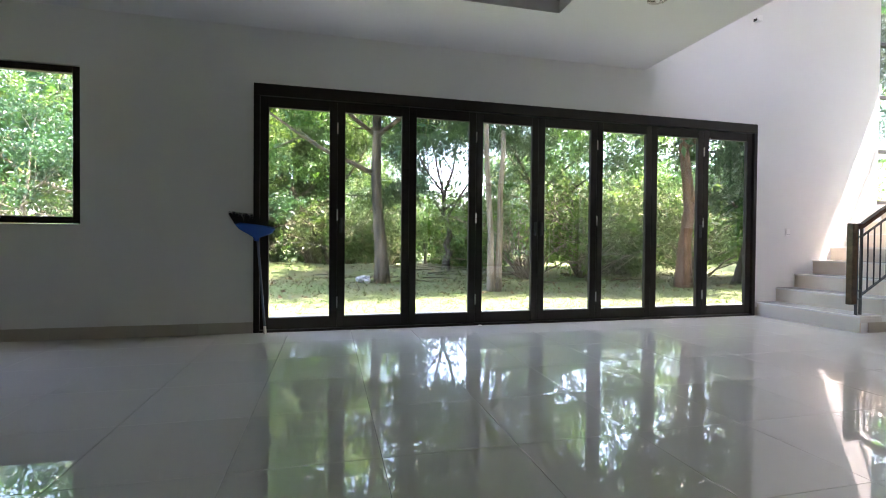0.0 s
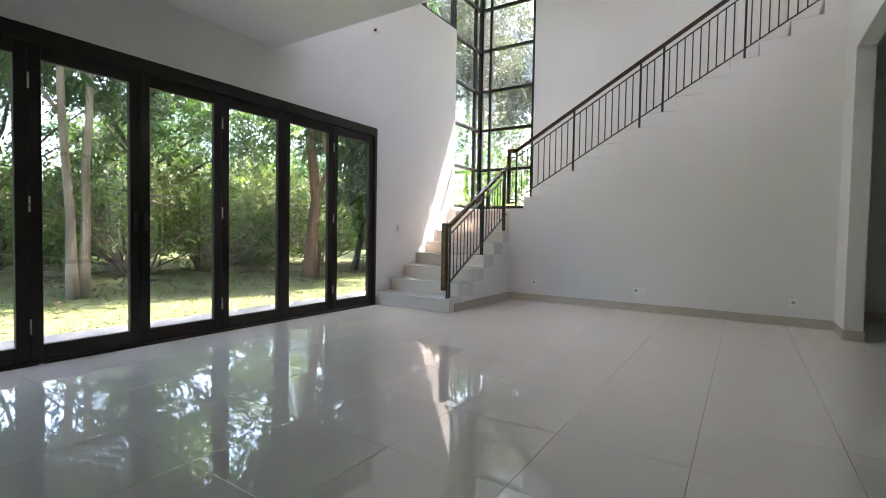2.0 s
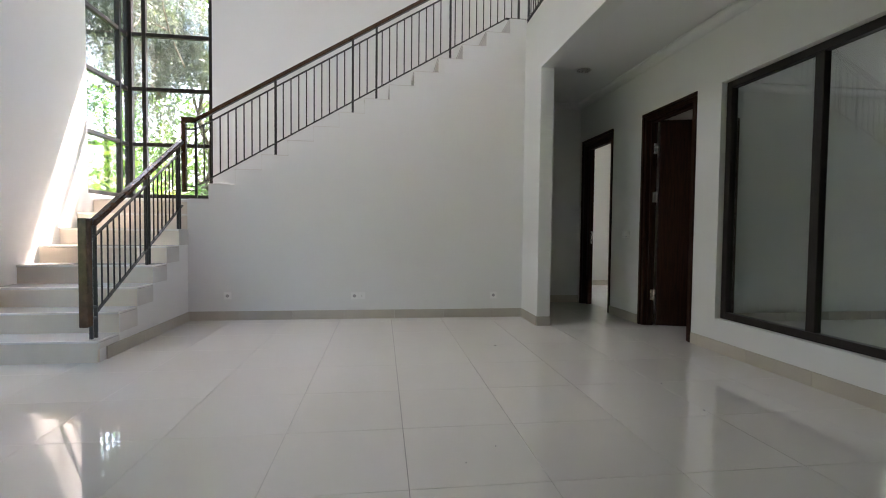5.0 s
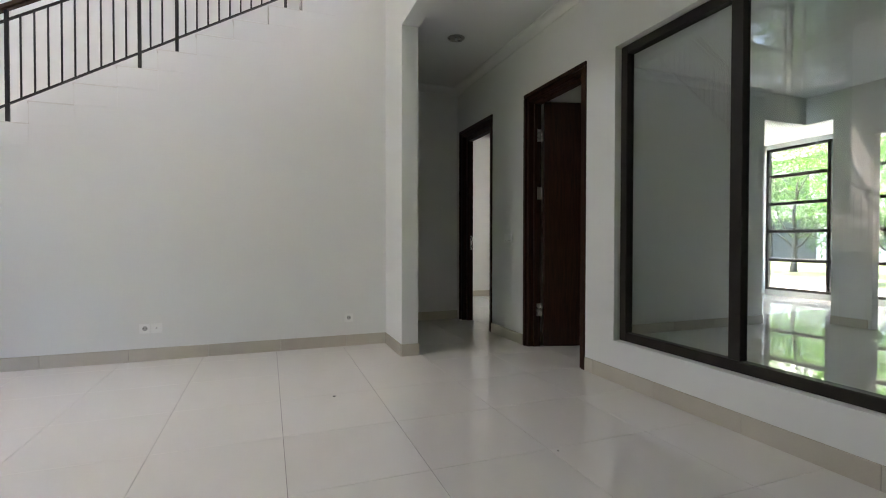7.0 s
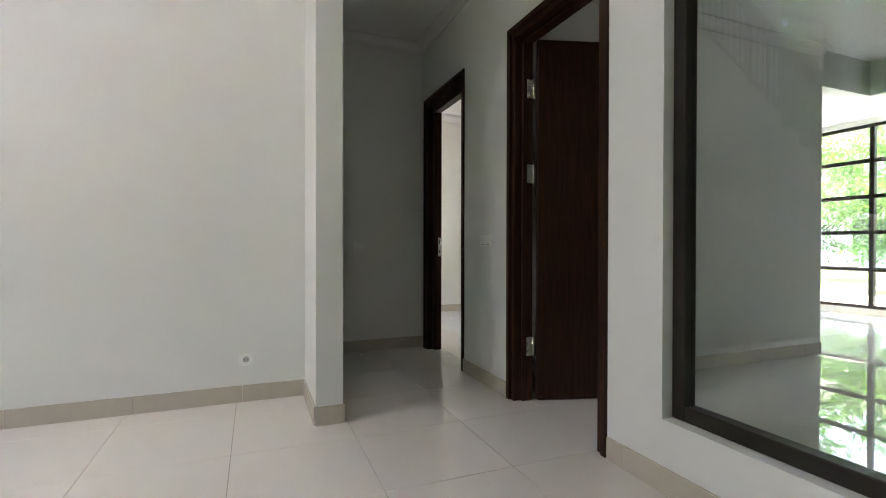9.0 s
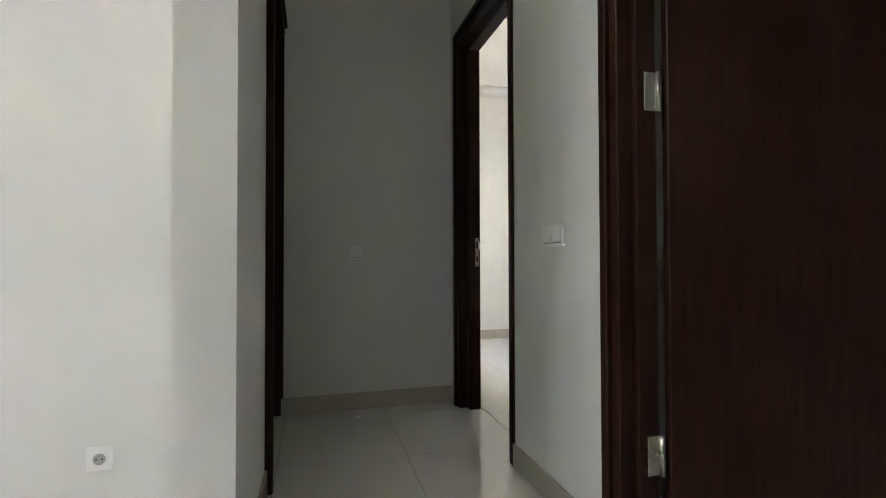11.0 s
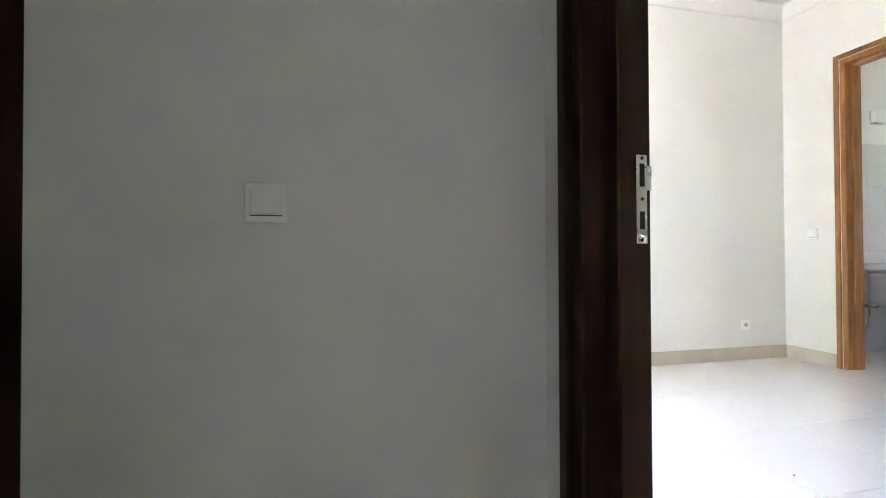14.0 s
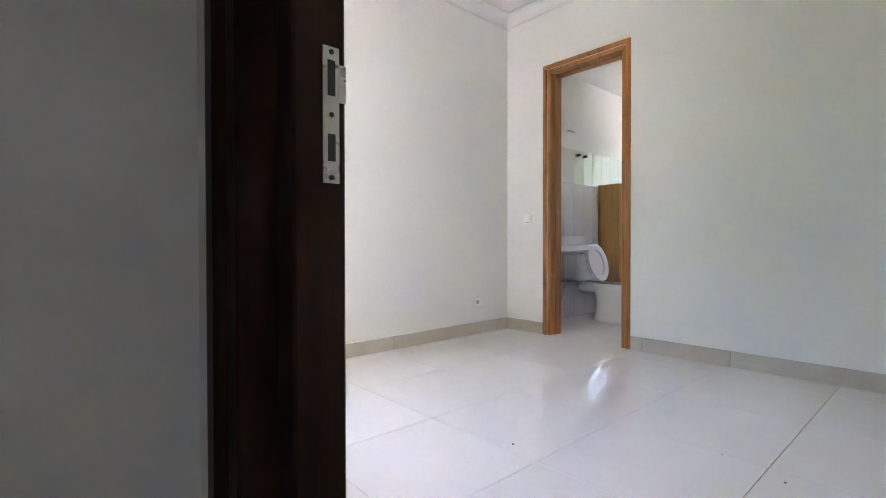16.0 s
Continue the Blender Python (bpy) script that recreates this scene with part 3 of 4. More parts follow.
for a, b, n in (((-4.2, NY), (PATIO[0] - 0.002, NY), (0, -1)), ((PATIO[1] + 0.002, NY), (5.87, NY), (0, -1)),
                ((5.99, 3.515), (BX, 3.515), (0, -1)), ((BX, 3.56), (BX, -0.43), (-1, 0)),
                ((7.025, -0.43), (BX - 0.012, -0.43), (0, 1)), ((7.025, -0.43), (7.025, -0.58), (-1, 0)),
                ((7.025, -0.58), (7.765, -0.58), (0, -1)), ((8.766, -1.05 + 0.47), (8.766, SY), (-1, 0)),
                ((7.055, SY), (7.75, SY), (0, 1)), ((-4.2, SY), (6.1, SY), (0, 1)),
                ((BEX, SY - 0.128), (BEX, BEY), (-1, 0)), ((10.535, BEY), (BEX - 0.012, BEY), (0, 1)), ((7.22, BEY), (9.71, BEY), (0, 1)),
                ((7.10, SY - 0.17), (7.10, -5.08), (-1, 0)), ((7.22, -5.08), (7.10, -5.08), (0, -1)), ((2.4, -5.85), (5.95, -5.85), (0, 1)), ((6.40, -5.85), (6.79, -5.85), (0, 1)),
                ((2.4, -8.35), (6.95, -8.35), (0, 1))):
    skirting(a, b, n)


# ---- stairs ----
stairs = thing("staircase", (5.88, 4.1, 0), "cream tiled staircase that turns at a landing under a corner window", "staircase", kind="structure")
RUN, X0, LAND = 0.2975, 5.88, 1.405
R1 = LAND / 8
for k in range(8):
    x, z = X0 + RUN * k, R1 * (k + 1)
    end = x + RUN if k < 7 else FX
    part("tread", box((x - 0.012, 3.512, z - 0.022), (end, NY - 0.001, z), 0.004), STEP_TILE, stairs)
    part("riser", box((x, 3.514, z - R1), (x + 0.02, NY - 0.001, z - 0.022)), RISER_TILE, stairs)
    if x + RUN < BX + 0.05:
        part("step_end", box((x + 0.001, 3.511, z - R1 + (0.0 if k else 0.105)), (min(x + RUN, BX), 3.522, z - 0.023), 0.001), STEP_TILE, stairs)
part("core", box((X0 + 0.02, 3.522, -0.05), (X0 + RUN, NY - 0.002, R1 - 0.022)), PAINT, stairs)
for k in range(1, 8):
    part("core", box((X0 + RUN * k + 0.02, 3.522, -0.05), (X0 + RUN * (k + 1) + 0.0195 if k < 7 else FX, NY - 0.002, R1 * (k + 1) - 0.0225)), PAINT, stairs)
for k in range(14):
    y = 3.50 if k == 0 else 3.29 - GO * (k - 1)
    y2 = 3.29 - GO * k if k < 13 else -0.43
    z = LAND + RISE * k
    part("tread", box((BX + 0.002, y + 0.012, z - 0.022), (FX, y2, z), 0.004), STEP_TILE, stairs)
    if k:
        part("riser", box((BX + 0.003, y - 0.02, z - RISE + 0.001), (FX, y + 0.004, z - 0.022)), STEP_TILE, stairs)
        part("underside", box((BX + 0.12, y - 0.02, z - 0.30), (FX, y2 - 0.02, z - 0.0225)), PAINT, stairs)
        if k < 13:
            part("step_end", box((BX - 0.003, y2 + 0.001, z - RISE), (BX + 0.001, y - 0.001, z - 0.012)), PAINT, stairs)


def slanted(a, b, w, h, axis):
    """A rail of width w and height h from a to b with upright ends."""
    bm = bmesh.new()
    a, b = Vector(a), Vector(b)
    s = Vector((0, w / 2, 0)) if axis == "x" else Vector((w / 2, 0, 0))
    u = Vector((0, 0, h))
    quads(bm, [a - s, a + s, a + s + u, a - s + u, b - s, b + s, b + s + u, b - s + u],
          [(0, 3, 2, 1), (4, 5, 6, 7), (0, 1, 5, 4), (1, 2, 6, 5), (2, 3, 7, 6), (3, 0, 4, 7)])
    bmesh.ops.bevel(bm, geom=bm.edges[:], offset=min(w, h) * 0.18, segments=2, affect="EDGES")
    return bm


def railing_lower():
    y, m = 3.585, 0.572
    r = thing("stair_railing", (5.9, y, 0.175), "black steel stair railing with brown wooden handrail, lower flight", "railing", "stair railings")
    line = lambda x, z: z + m * (x - 5.99)
    part("handrail", slanted((5.955, y, line(5.955, 1.083)), (7.66, y, line(7.66, 1.083)), 0.065, 0.05, "x"), RAILWOOD, r, "brown wooden handrail")
    part("newel_board", box((5.825, y - 0.0325, 0.285), (5.895, y + 0.0325, 1.128), 0.005), RAILWOOD, r, "upright brown wooden end of the handrail")
    part("newel_cap", box((5.895, y - 0.0325, 1.07), (5.965, y + 0.0325, 1.128), 0.004), RAILWOOD, r)
    part("top_rail", slanted((5.985, y, line(5.985, 0.99)), (7.64, y, line(7.64, 0.99)), 0.03, 0.012, "x"), STEEL, r)
    part("bottom_rail", slanted((5.985, y, line(5.985, 0.375)), (7.64, y, line(7.64, 0.375)), 0.03, 0.012, "x"), STEEL, r)
    for x in (5.925, 5.985, 6.815, 6.862, 7.525, 7.572):
        z0 = (int((x - X0) / RUN) + 1) * R1
        part("post", box((x - 0.009, y - 0.0125, z0), (x + 0.009, y + 0.0125, line(x, 1.085) if x > 5.95 else 1.08), 0.002), STEEL, r)
    for z in (0.33, 0.42, 0.98):
        part("bracket", box((5.89, y - 0.012, z), (5.99, y + 0.012, z + 0.018)), STEEL, r)
    k = 6.075
    while k < 7.64:
        if all(abs(k - q) > 0.03 for q in (6.815, 6.862, 7.525, 7.572)):
            part("baluster", tube([(k, y, line(k, 0.38)), (k, y, line(k, 0.995))], 0.0072, 6), STEEL, r)
        k += 0.0885
    return r


def railing_upper():
    x, m = 7.665, 0.590
    r = thing("stair_railing", (x, 3.44, LAND), "black steel stair railing with brown wooden handrail, upper flight", "railing", "stair railings")
    line = lambda y, z: z + m * (3.44 - y)
    part("handrail", slanted((x, 3.46, line(3.46, 2.275)), (x, -0.36, line(-0.36, 2.275)), 0.06, 0.05, "y"), RAILWOOD, r, "brown wooden handrail")
    part("handrail_end", box((x - 0.03, 3.44, 2.272), (x + 0.03, 3.59, 2.328), 0.004), RAILWOOD, r)
    part("handrail_drop", box((x - 0.03, 3.545, 1.48), (x + 0.03, 3.59, 2.275), 0.004), RAILWOOD, r, "upright brown end of the handrail")
    part("top_rail", slanted((x, 3.44, line(3.44, 2.195)), (x, -0.34, line(-0.34, 2.195)), 0.03, 0.012, "y"), STEEL, r)
    part("bottom_rail", slanted((x, 3.44, line(3.44, 1.545)), (x, -0.19, line(-0.19, 1.545)), 0.03, 0.012, "y"), STEEL, r)
    for z in (1.49, 1.54, 2.19):
        part("bracket", box((x - 0.012, 3.44, z), (x + 0.012, 3.55, z + 0.014)), STEEL, r)
    posts = (3.44, 2.558, 1.672, 1.394, 0.506, -0.346)
    for y in posts:
        k = 0 if y > 3.29 else int((3.29 - y) / GO) + 1
        part("post", box((x - 0.0125, y - 0.0125, LAND + RISE * min(k, 13)), (x + 0.0125, y + 0.0125, line(y, 2.28)), 0.002), STEEL, r)
    y = 3.44 - 0.088
    while y > -0.33:
        if all(abs(y - q) > 0.03 for q in posts):
            z0 = max(line(y, 1.55), 1.0) if y > -0.19 else FLOOR2 + 0.09
            part("baluster", tube([(x, y, z0), (x, y, line(y, 2.20))], 0.0072, 6), STEEL, r)
        y -= 0.088
    part("bottom_rail", box((x - 0.015, -0.44, FLOOR2 + 0.075), (x + 0.015, -0.18, FLOOR2 + 0.09)), STEEL, r)
    return r


def railing_gallery():
    y, z = -0.47, FLOOR2
    r = thing("gallery_railing", (5.9, y, z), "black steel gallery railing with a brown wooden handrail", "railing", "stair railings")
    part("handrail", box((4.25, y - 0.03, z + 0.9), (7.69, y + 0.03, z + 0.95), 0.008), RAILWOOD, r, "brown wooden handrail")
    for h in (0.08, 0.82):
        part("rail", box((4.25, y - 0.015, z + h), (7.68, y + 0.015, z + h + 0.012)), STEEL, r)
    x, k = 7.65, 0
    while x > 4.3:
        if k % 10 == 0:
            part("post", box((x - 0.0125, y - 0.0125, z), (x + 0.0125, y + 0.0125, z + 0.9), 0.002), STEEL, r)
        else:
            part("baluster", tube([(x, y, z + 0.085), (x, y, z + 0.825)], 0.0072, 6), STEEL, r)
        x, k = x - 0.0885, k + 1
    return r


railing_lower(), railing_upper(), railing_gallery()


# ---- small fittings ----
def switch(at, normal, wide, rockers, label):
    """A white plastic switch: back plate, frame and rockers, on a wall with that normal."""
    s = thing("light_switch", at, label, "switch")
    n = Vector(normal)
    u = Vector((-n.y, n.x, 0))
    A = Vector(at)

    def slab(a0, a1, z0, z1, d0, d1, bev):
        p, q = A + u * a0 + n * d0, A + u * a1 + n * d1
        return box((p.x, p.y, A.z + z0), (q.x, q.y, A.z + z1), bev)
    part("frame", slab(-wide / 2, wide / 2, -0.042, 0.042, 0.0, 0.011, 0.002), PLASTIC, s)
    each = (wide - 0.016) / rockers
    for k in range(rockers):
        a = -wide / 2 + 0.008 + each * k
        part("rocker", slab(a + 0.003, a + each - 0.003, -0.024, 0.031, 0.010, 0.0155, 0.0015), PLASTIC, s)
        part("gap_line", slab(a + 0.003, a + each - 0.003, -0.0283, -0.0262, 0.010, 0.0115, 0), DARKPLASTIC, s)
    return s


def socket(at, normal, label, blank=False):
    s = thing("wall_socket", at, label, "socket")
    n = Vector(normal)
    u = Vector((-n.y, n.x, 0))
    A = Vector(at)
    for k in range(2 if blank else 1):
        c = A + u * (0.085 * k)
        p, q = c - u * 0.041, c + u * 0.041 + n * 0.009
        part("frame", box((p.x, p.y, A.z - 0.041), (q.x, q.y, A.z + 0.041), 0.002), PLASTIC, s)
        if k == 0:
            part("well_ring", tube([c + n * 0.008, c + n * 0.0105], 0.024, 20), PLASTIC, s)
            part("well", tube([c + n * 0.009, c + n * 0.0112], 0.0195, 20), SOCKET_GREY, s, "recessed grey socket well")
            for d in (-0.009, 0.009):
                part("pin_hole", tube([c + u * d + n * 0.0105, c + u * d + n * 0.0122], 0.003, 8), DARKPLASTIC, s)
        else:
            part("aerial_port", tube([c + n * 0.008, c + n * 0.013], 0.006, 12), CHROME, s, "small metal aerial port")
    return s


switch((7.361, SY, 1.045), (0, 1, 0), 0.155, 2, "white plastic double light switch on the corridor wall")
switch((8.766, -1.03, 0.994), (-1, 0, 0), 0.086, 1, "white plastic single light switch on the corridor end wall")
switch((6.343, NY, 1.06), (0, -1, 0), 0.07, 1, "white plastic light switch beside the patio doors")
switch((10.706, BEY, 1.045), (0, 1, 0), 0.086, 1, "white plastic light switch beside the bath door")
socket((BX, -0.062, 0.273), (-1, 0, 0), "white round socket low on the stair wall")
socket((BX, 1.64, 0.275), (-1, 0, 0), "white socket with an aerial plate low on the stair wall", True)
socket((BX, 3.09, 0.285), (-1, 0, 0), "small round wall outlet near the stairs")
socket((BEX, -4.541, 0.291), (-1, 0, 0), "white socket low on the bedroom wall")
box_s = thing("motion_sensor", (5.78, NY, 3.70), "small white wall sensor above the patio doors", "sensor")
part("body", box((5.75, NY - 0.07, 3.68), (5.82, NY, 3.75), 0.006), PLASTIC, box_s)
part("lens", box((5.735, NY - 0.05, 3.685), (5.751, NY - 0.01, 3.715), 0.003), DARKPLASTIC, box_s)


def downlight(x, y, z):
    d = thing("downlight", (x, y, z), "round recessed ceiling downlight, switched off", "downlight", "ceiling downlights")
    part("rim", lathe([(0.055, 0.0), (0.075, -0.001), (0.085, -0.006), (0.083, -0.012), (0.06, -0.012), (0.055, -0.002)], (x, y, z), 24), CHROME, d)
    part("reflector", lathe([(0.0565, -0.009), (0.052, -0.004), (0.03, -0.002), (0.001, -0.002)], (x, y, z), 20), CHROME, d)
    part("bulb", lathe([(0.001, -0.03), (0.012, -0.028), (0.016, -0.018), (0.014, -0.004), (0.01, -0.002)], (x, y, z), 12), PLASTIC, d, "white lamp bulb")
    return d


downlight(7.32, -1.06, 3.0), downlight(3.25, 3.285, LOW)


def broom():
    b = thing("broom", (0.0, 4.62, 0), "upturned broom with blue head, leaning on the patio doors", "broom")
    foot, neck = Vector((0.005, 4.60, 0.0)), Vector((-0.075, 4.665, 0.90))
    part("pole", tube([foot + (neck - foot) * 0.09, neck], 0.0115, 12), stuff("dull_blue_steel", (0.10, 0.13, 0.18), 0.35, metal=0.6), b, "blue-grey steel pole")
    part("grip", tube([foot, foot + (neck - foot) * 0.02, foot + (neck - foot) * 0.09], [0.007, 0.014, 0.013], 12), PLASTIC, b, "pale plastic pole end")
    bm = bmesh.new()
    rings = []
    for w, z, d in ((0.022, 0.89, 0.018), (0.03, 0.925, 0.02), (0.09, 0.955, 0.024), (0.15, 0.985, 0.026), (0.185, 1.03, 0.026), (0.18, 1.05, 0.022)):
        rings.append([bm.verts.new((-0.085 + w * math.cos(a) - 0.10 * (z - 0.9), 4.664 + d * math.sin(a), z - 0.12 * w * math.cos(a)))
                      for a in [2 * math.pi * k / 20 for k in range(20)]])
    for p, q in zip(rings, rings[1:]):
        for k in range(20):
            bm.faces.new((p[k], p[(k + 1) % 20], q[(k + 1) % 20], q[k])).smooth = True
    bm.faces.new(rings[0][::-1]), bm.faces.new(rings[-1])
    part("head", bm, BLUE, b, "blue plastic broom head")
    rng = random.Random(5)
    bm = bmesh.new()
    for k in range(700):
        u = rng.uniform(-1, 1)
        x = -0.10 + 0.178 * u
        y, z = 4.664 + rng.uniform(-0.02, 0.02), 1.03 - 0.02 * u
        L = rng.uniform(0.085, 0.125) * (1 - 0.25 * max(0, u))
        tip = Vector((x + 0.055 * u + rng.uniform(-0.008, 0.008), min(y + rng.uniform(-0.015, 0.01), 4.682), z + L - 0.05 * max(0, u)))
        base = Vector((x, y, z))
        s = Vector((0.0016, 0, 0.0004))
        quads(bm, [base - s, base + s, tip + s * 0.6, tip - s * 0.6, base + Vector((0, 0.0015, 0))], [(0, 1, 2, 3), (4, 0, 3), (1, 4, 2)])
    part("bristles", bm, BRISTLE, b, "black nylon bristles")
    return b


broom()


# ---- bathroom ----
def bath():
    wx = BEX - 0.012
    wall = thing("bath_wall_tiles", (wx, -6.5, 0), "glossy white glazed wall tiles with fine joints", "wall tile", kind="structure")
    tile = mesh_of("bath_tile", box((0, 0.001, 0.001), (0.010, 0.199, 0.386), 0.0012), BATHTILE)
    for j in range(5):
        for k in range(14):
            ob = new("tile", tile)
            ob.parent = wall
            ob.matrix_parent_inverse = wall.matrix_basis.inverted()
            ob.location = (wx, -7.9 + 0.2 * k, 1.882 - 0.3875 * (j + 1))
    c = thing("washbasin_counter", (10.7, -5.45, 0.745), "white wall-hung washbasin counter in the bathroom", "washbasin")
    part("slab", box((10.45, -5.79, 0.755), (wx, -5.12, 0.805), 0.005), CERAMIC, c)
    rim = bmesh.new()
    for lo, hi in (((10.55, -5.69, 0.805), (10.575, -5.14, 0.90)), ((10.885, -5.69, 0.805), (10.91, -5.14, 0.90)),
                   ((10.575, -5.69, 0.805), (10.885, -5.665, 0.90)), ((10.575, -5.165, 0.805), (10.885, -5.14, 0.90)), ((10.575, -5.665, 0.805), (10.885, -5.165, 0.82))):
        box(lo, hi, 0.003, rim)
    part("basin", rim, CERAMIC, c, "square-edged white basin on the counter")
    part("tap", tube([(10.925, -5.4, 0.805), (10.925, -5.4, 0.96), (10.86, -5.4, 0.99), (10.78, -5.4, 0.965)], 0.012, 10), CHROME, c, "chrome basin tap")
    part("trap", tube([(10.8, -5.45, 0.75), (10.8, -5.45, 0.5), (10.82, -5.45, 0.45), (10.88, -5.45, 0.44), (wx, -5.45, 0.5)], 0.018, 10), CHROME, c, "grey waste trap")
    h = thing("bidet_hose", (10.93, -5.78, 0.42), "hanging bidet hose with a steel valve", "bidet hose")
    part("valve", tube([(wx, -5.78, 0.42), (10.86, -5.78, 0.42), (10.84, -5.84, 0.42)], 0.016, 10), CHROME, h)
    part("hose", tube([(10.86, -5.55, 0.70), (10.86, -5.54, 0.5), (10.86, -5.53, 0.32), (10.86, -5.57, 0.21), (10.86, -5.64, 0.175), (10.86, -5.72, 0.2), (10.86, -5.77, 0.29), (10.86, -5.78, 0.42)], 0.009, 8), CHROME, h)
    t = thing("toilet", (10.5, -6.06, 0), "white ceramic toilet with its lid up", "toilet")
    y = -6.06
    part("tank", box((10.74, y - 0.19, 0.41), (wx - 0.004, y + 0.19, 0.715), 0.03, segments=3), CERAMIC, t)
    part("tank_lid", box((10.73, y - 0.20, 0.715), (wx - 0.002, y + 0.20, 0.745), 0.012, segments=2), CERAMIC, t)
    part("tank_foot", box((10.56, y - 0.12, 0.30), (10.80, y + 0.12, 0.412), 0.03, segments=2), CERAMIC, t)
    b2 = bmesh.new()
    rings = []
    for z, cx, rx, ry in ((0.0, 10.44, 0.225, 0.12), (0.03, 10.44, 0.22, 0.117), (0.16, 10.44, 0.19, 0.105), (0.26, 10.42, 0.22, 0.13), (0.34, 10.40, 0.26, 0.165), (0.395, 10.40, 0.275, 0.178), (0.405, 10.40, 0.265, 0.17)):
        rings.append([b2.verts.new((cx + rx * math.cos(a), y + ry * math.sin(a), z)) for a in [2 * math.pi * k / 28 for k in range(28)]])
    for p, q in zip(rings, rings[1:]):
        for k in range(28):
            b2.faces.new((p[k], p[(k + 1) % 28], q[(k + 1) % 28], q[k])).smooth = True
    b2.faces.new(rings[0][::-1]), b2.faces.new(rings[-1])
    part("bowl", b2, CERAMIC, t)
    for name, inner, off in (("seat", 0.62, 0.03), ("lid", 0.0, 0.0)):
        b3 = bmesh.new()
        tilt = radians(105)
        outer = [(0.21 + 0.205 * math.cos(a), 0.185 * math.sin(a)) for a in [2 * math.pi * k / 28 for k in range(28)]]
        place = lambda d, s, h: Vector((10.60 - off - d * math.cos(tilt) - h * math.sin(tilt), y + s, 0.415 + d * math.sin(tilt) - h * math.cos(tilt)))
        o0, o1 = [b3.verts.new(place(d, s, 0)) for d, s in outer], [b3.verts.new(place(d, s, 0.018)) for d, s in outer]
        for k in range(28):
            b3.faces.new((o0[k], o0[(k + 1) % 28], o1[(k + 1) % 28], o1[k]))
        if inner:
            ins = [(0.21 + 0.135 * math.cos(a), 0.11 * math.sin(a)) for a in [2 * math.pi * k / 28 for k in range(28)]]
            i0, i1 = [b3.verts.new(place(d, s, 0)) for d, s in ins], [b3.verts.new(place(d, s, 0.018)) for d, s in ins]
            for k in range(28):
                j = (k + 1) % 28
                b3.faces.new((i0[k], i1[k], i1[j], i0[j])), b3.faces.new((o0[k], i0[k], i0[j], o0[j])), b3.faces.new((o1[k], o1[j], i1[j], i1[k]))
        else:
            b3.faces.new(o0), b3.faces.new(o1[::-1])
        part(name, b3, CERAMIC, t)
    w = thing("bath_cabinet", (10.8, -6.9, 0), "tall light oak bathroom cabinet beside the toilet", "cabinet")
    part("body", box((10.665, -7.2, 0.0), (wx - 0.003, -6.62, 1.52), 0.003), CABWOOD, w)
    part("door", box((10.645, -7.195, 0.06), (10.663, -6.625, 1.515), 0.002), CABWOOD, w)
    part("handle", box((10.62, -6.70, 0.955), (10.645, -6.64, 0.97), 0.002), CHROME, w)
    for k in range(2):
        v = thing("wall_valve", (wx, -6.15 - 0.14 * k, 1.82), "small chrome wall valve on the bathroom tiles", "valve", "bathroom wall valves")
        part("rose", tube([(wx, -6.15 - 0.14 * k, 1.82), (wx - 0.012, -6.15 - 0.14 * k, 1.82)], 0.026, 14), CHROME, v)
        part("knob", tube([(wx - 0.012, -6.15 - 0.14 * k, 1.82), (wx - 0.05, -6.15 - 0.14 * k, 1.82)], 0.016, 12), DARKPLASTIC, v)
    p = thing("wall_bracket", (BEX, -5.97, 2.12), "small white bathroom wall bracket", "bracket")
    part("plate", box((BEX - 0.014, -6.02, 2.06), (BEX, -5.95, 2.19), 0.003), PLASTIC, p)
    part("arm", box((BEX - 0.05, -6.07, 2.06), (BEX - 0.014, -5.95, 2.075), 0.003), CHROME, p)


bath()


# ---- outdoors ----
def ground_z(x, y):
    if -9.0 < y < 6.0 and -4.5 < x < 11.5:
        return -0.14
    bank = 0.28 * math.exp(-((y - 16.0) / 1.6) ** 2) * (1 - 0.4 * max(-1, min(1, (x - 1) / 4)))
    far = max(0.0, math.hypot(x - 4, y - 5) - 12) / 40
    return -0.13 + bank + 0.16 * noise.noise((x * 0.16, y * 0.16, 2.0)) * min(1, max(0, y - 8) / 4) + 0.05 * noise.noise((x * 0.7, y * 0.7, 5)) * (y > 9) + min(far, 3) * 0.2


bm = bmesh.new()
gx = [-900, -300, -120, -60, -40] + [-30 + 1.0 * k for k in range(71)] + [50, 70, 130, 300, 900]
gy = [-900, -300, -120, -70] + [-50 + 2.0 * k for k in range(26)] + [3 + 0.75 * k for k in range(50)] + [45, 60, 120, 300, 900]
gv = [[bm.verts.new((x, y, ground_z(x, y))) for y in gy] for x in gx]
for i in range(len(gx) - 1):
    for j in range(len(gy) - 1):
        bm.faces.new((gv[i][j], gv[i + 1][j], gv[i + 1][j + 1], gv[i][j + 1])).smooth = True
ground = structure("ground", bm, SOIL, "grassy garden ground with bare earth under the trees")
structure("pavement", box((-5.2, NY + 0.11, -0.4), (9.9, 5.95, -0.03), 0.004), CONCRETE, "grey concrete terrace outside the patio doors")

rng = np.random.default_rng(7)


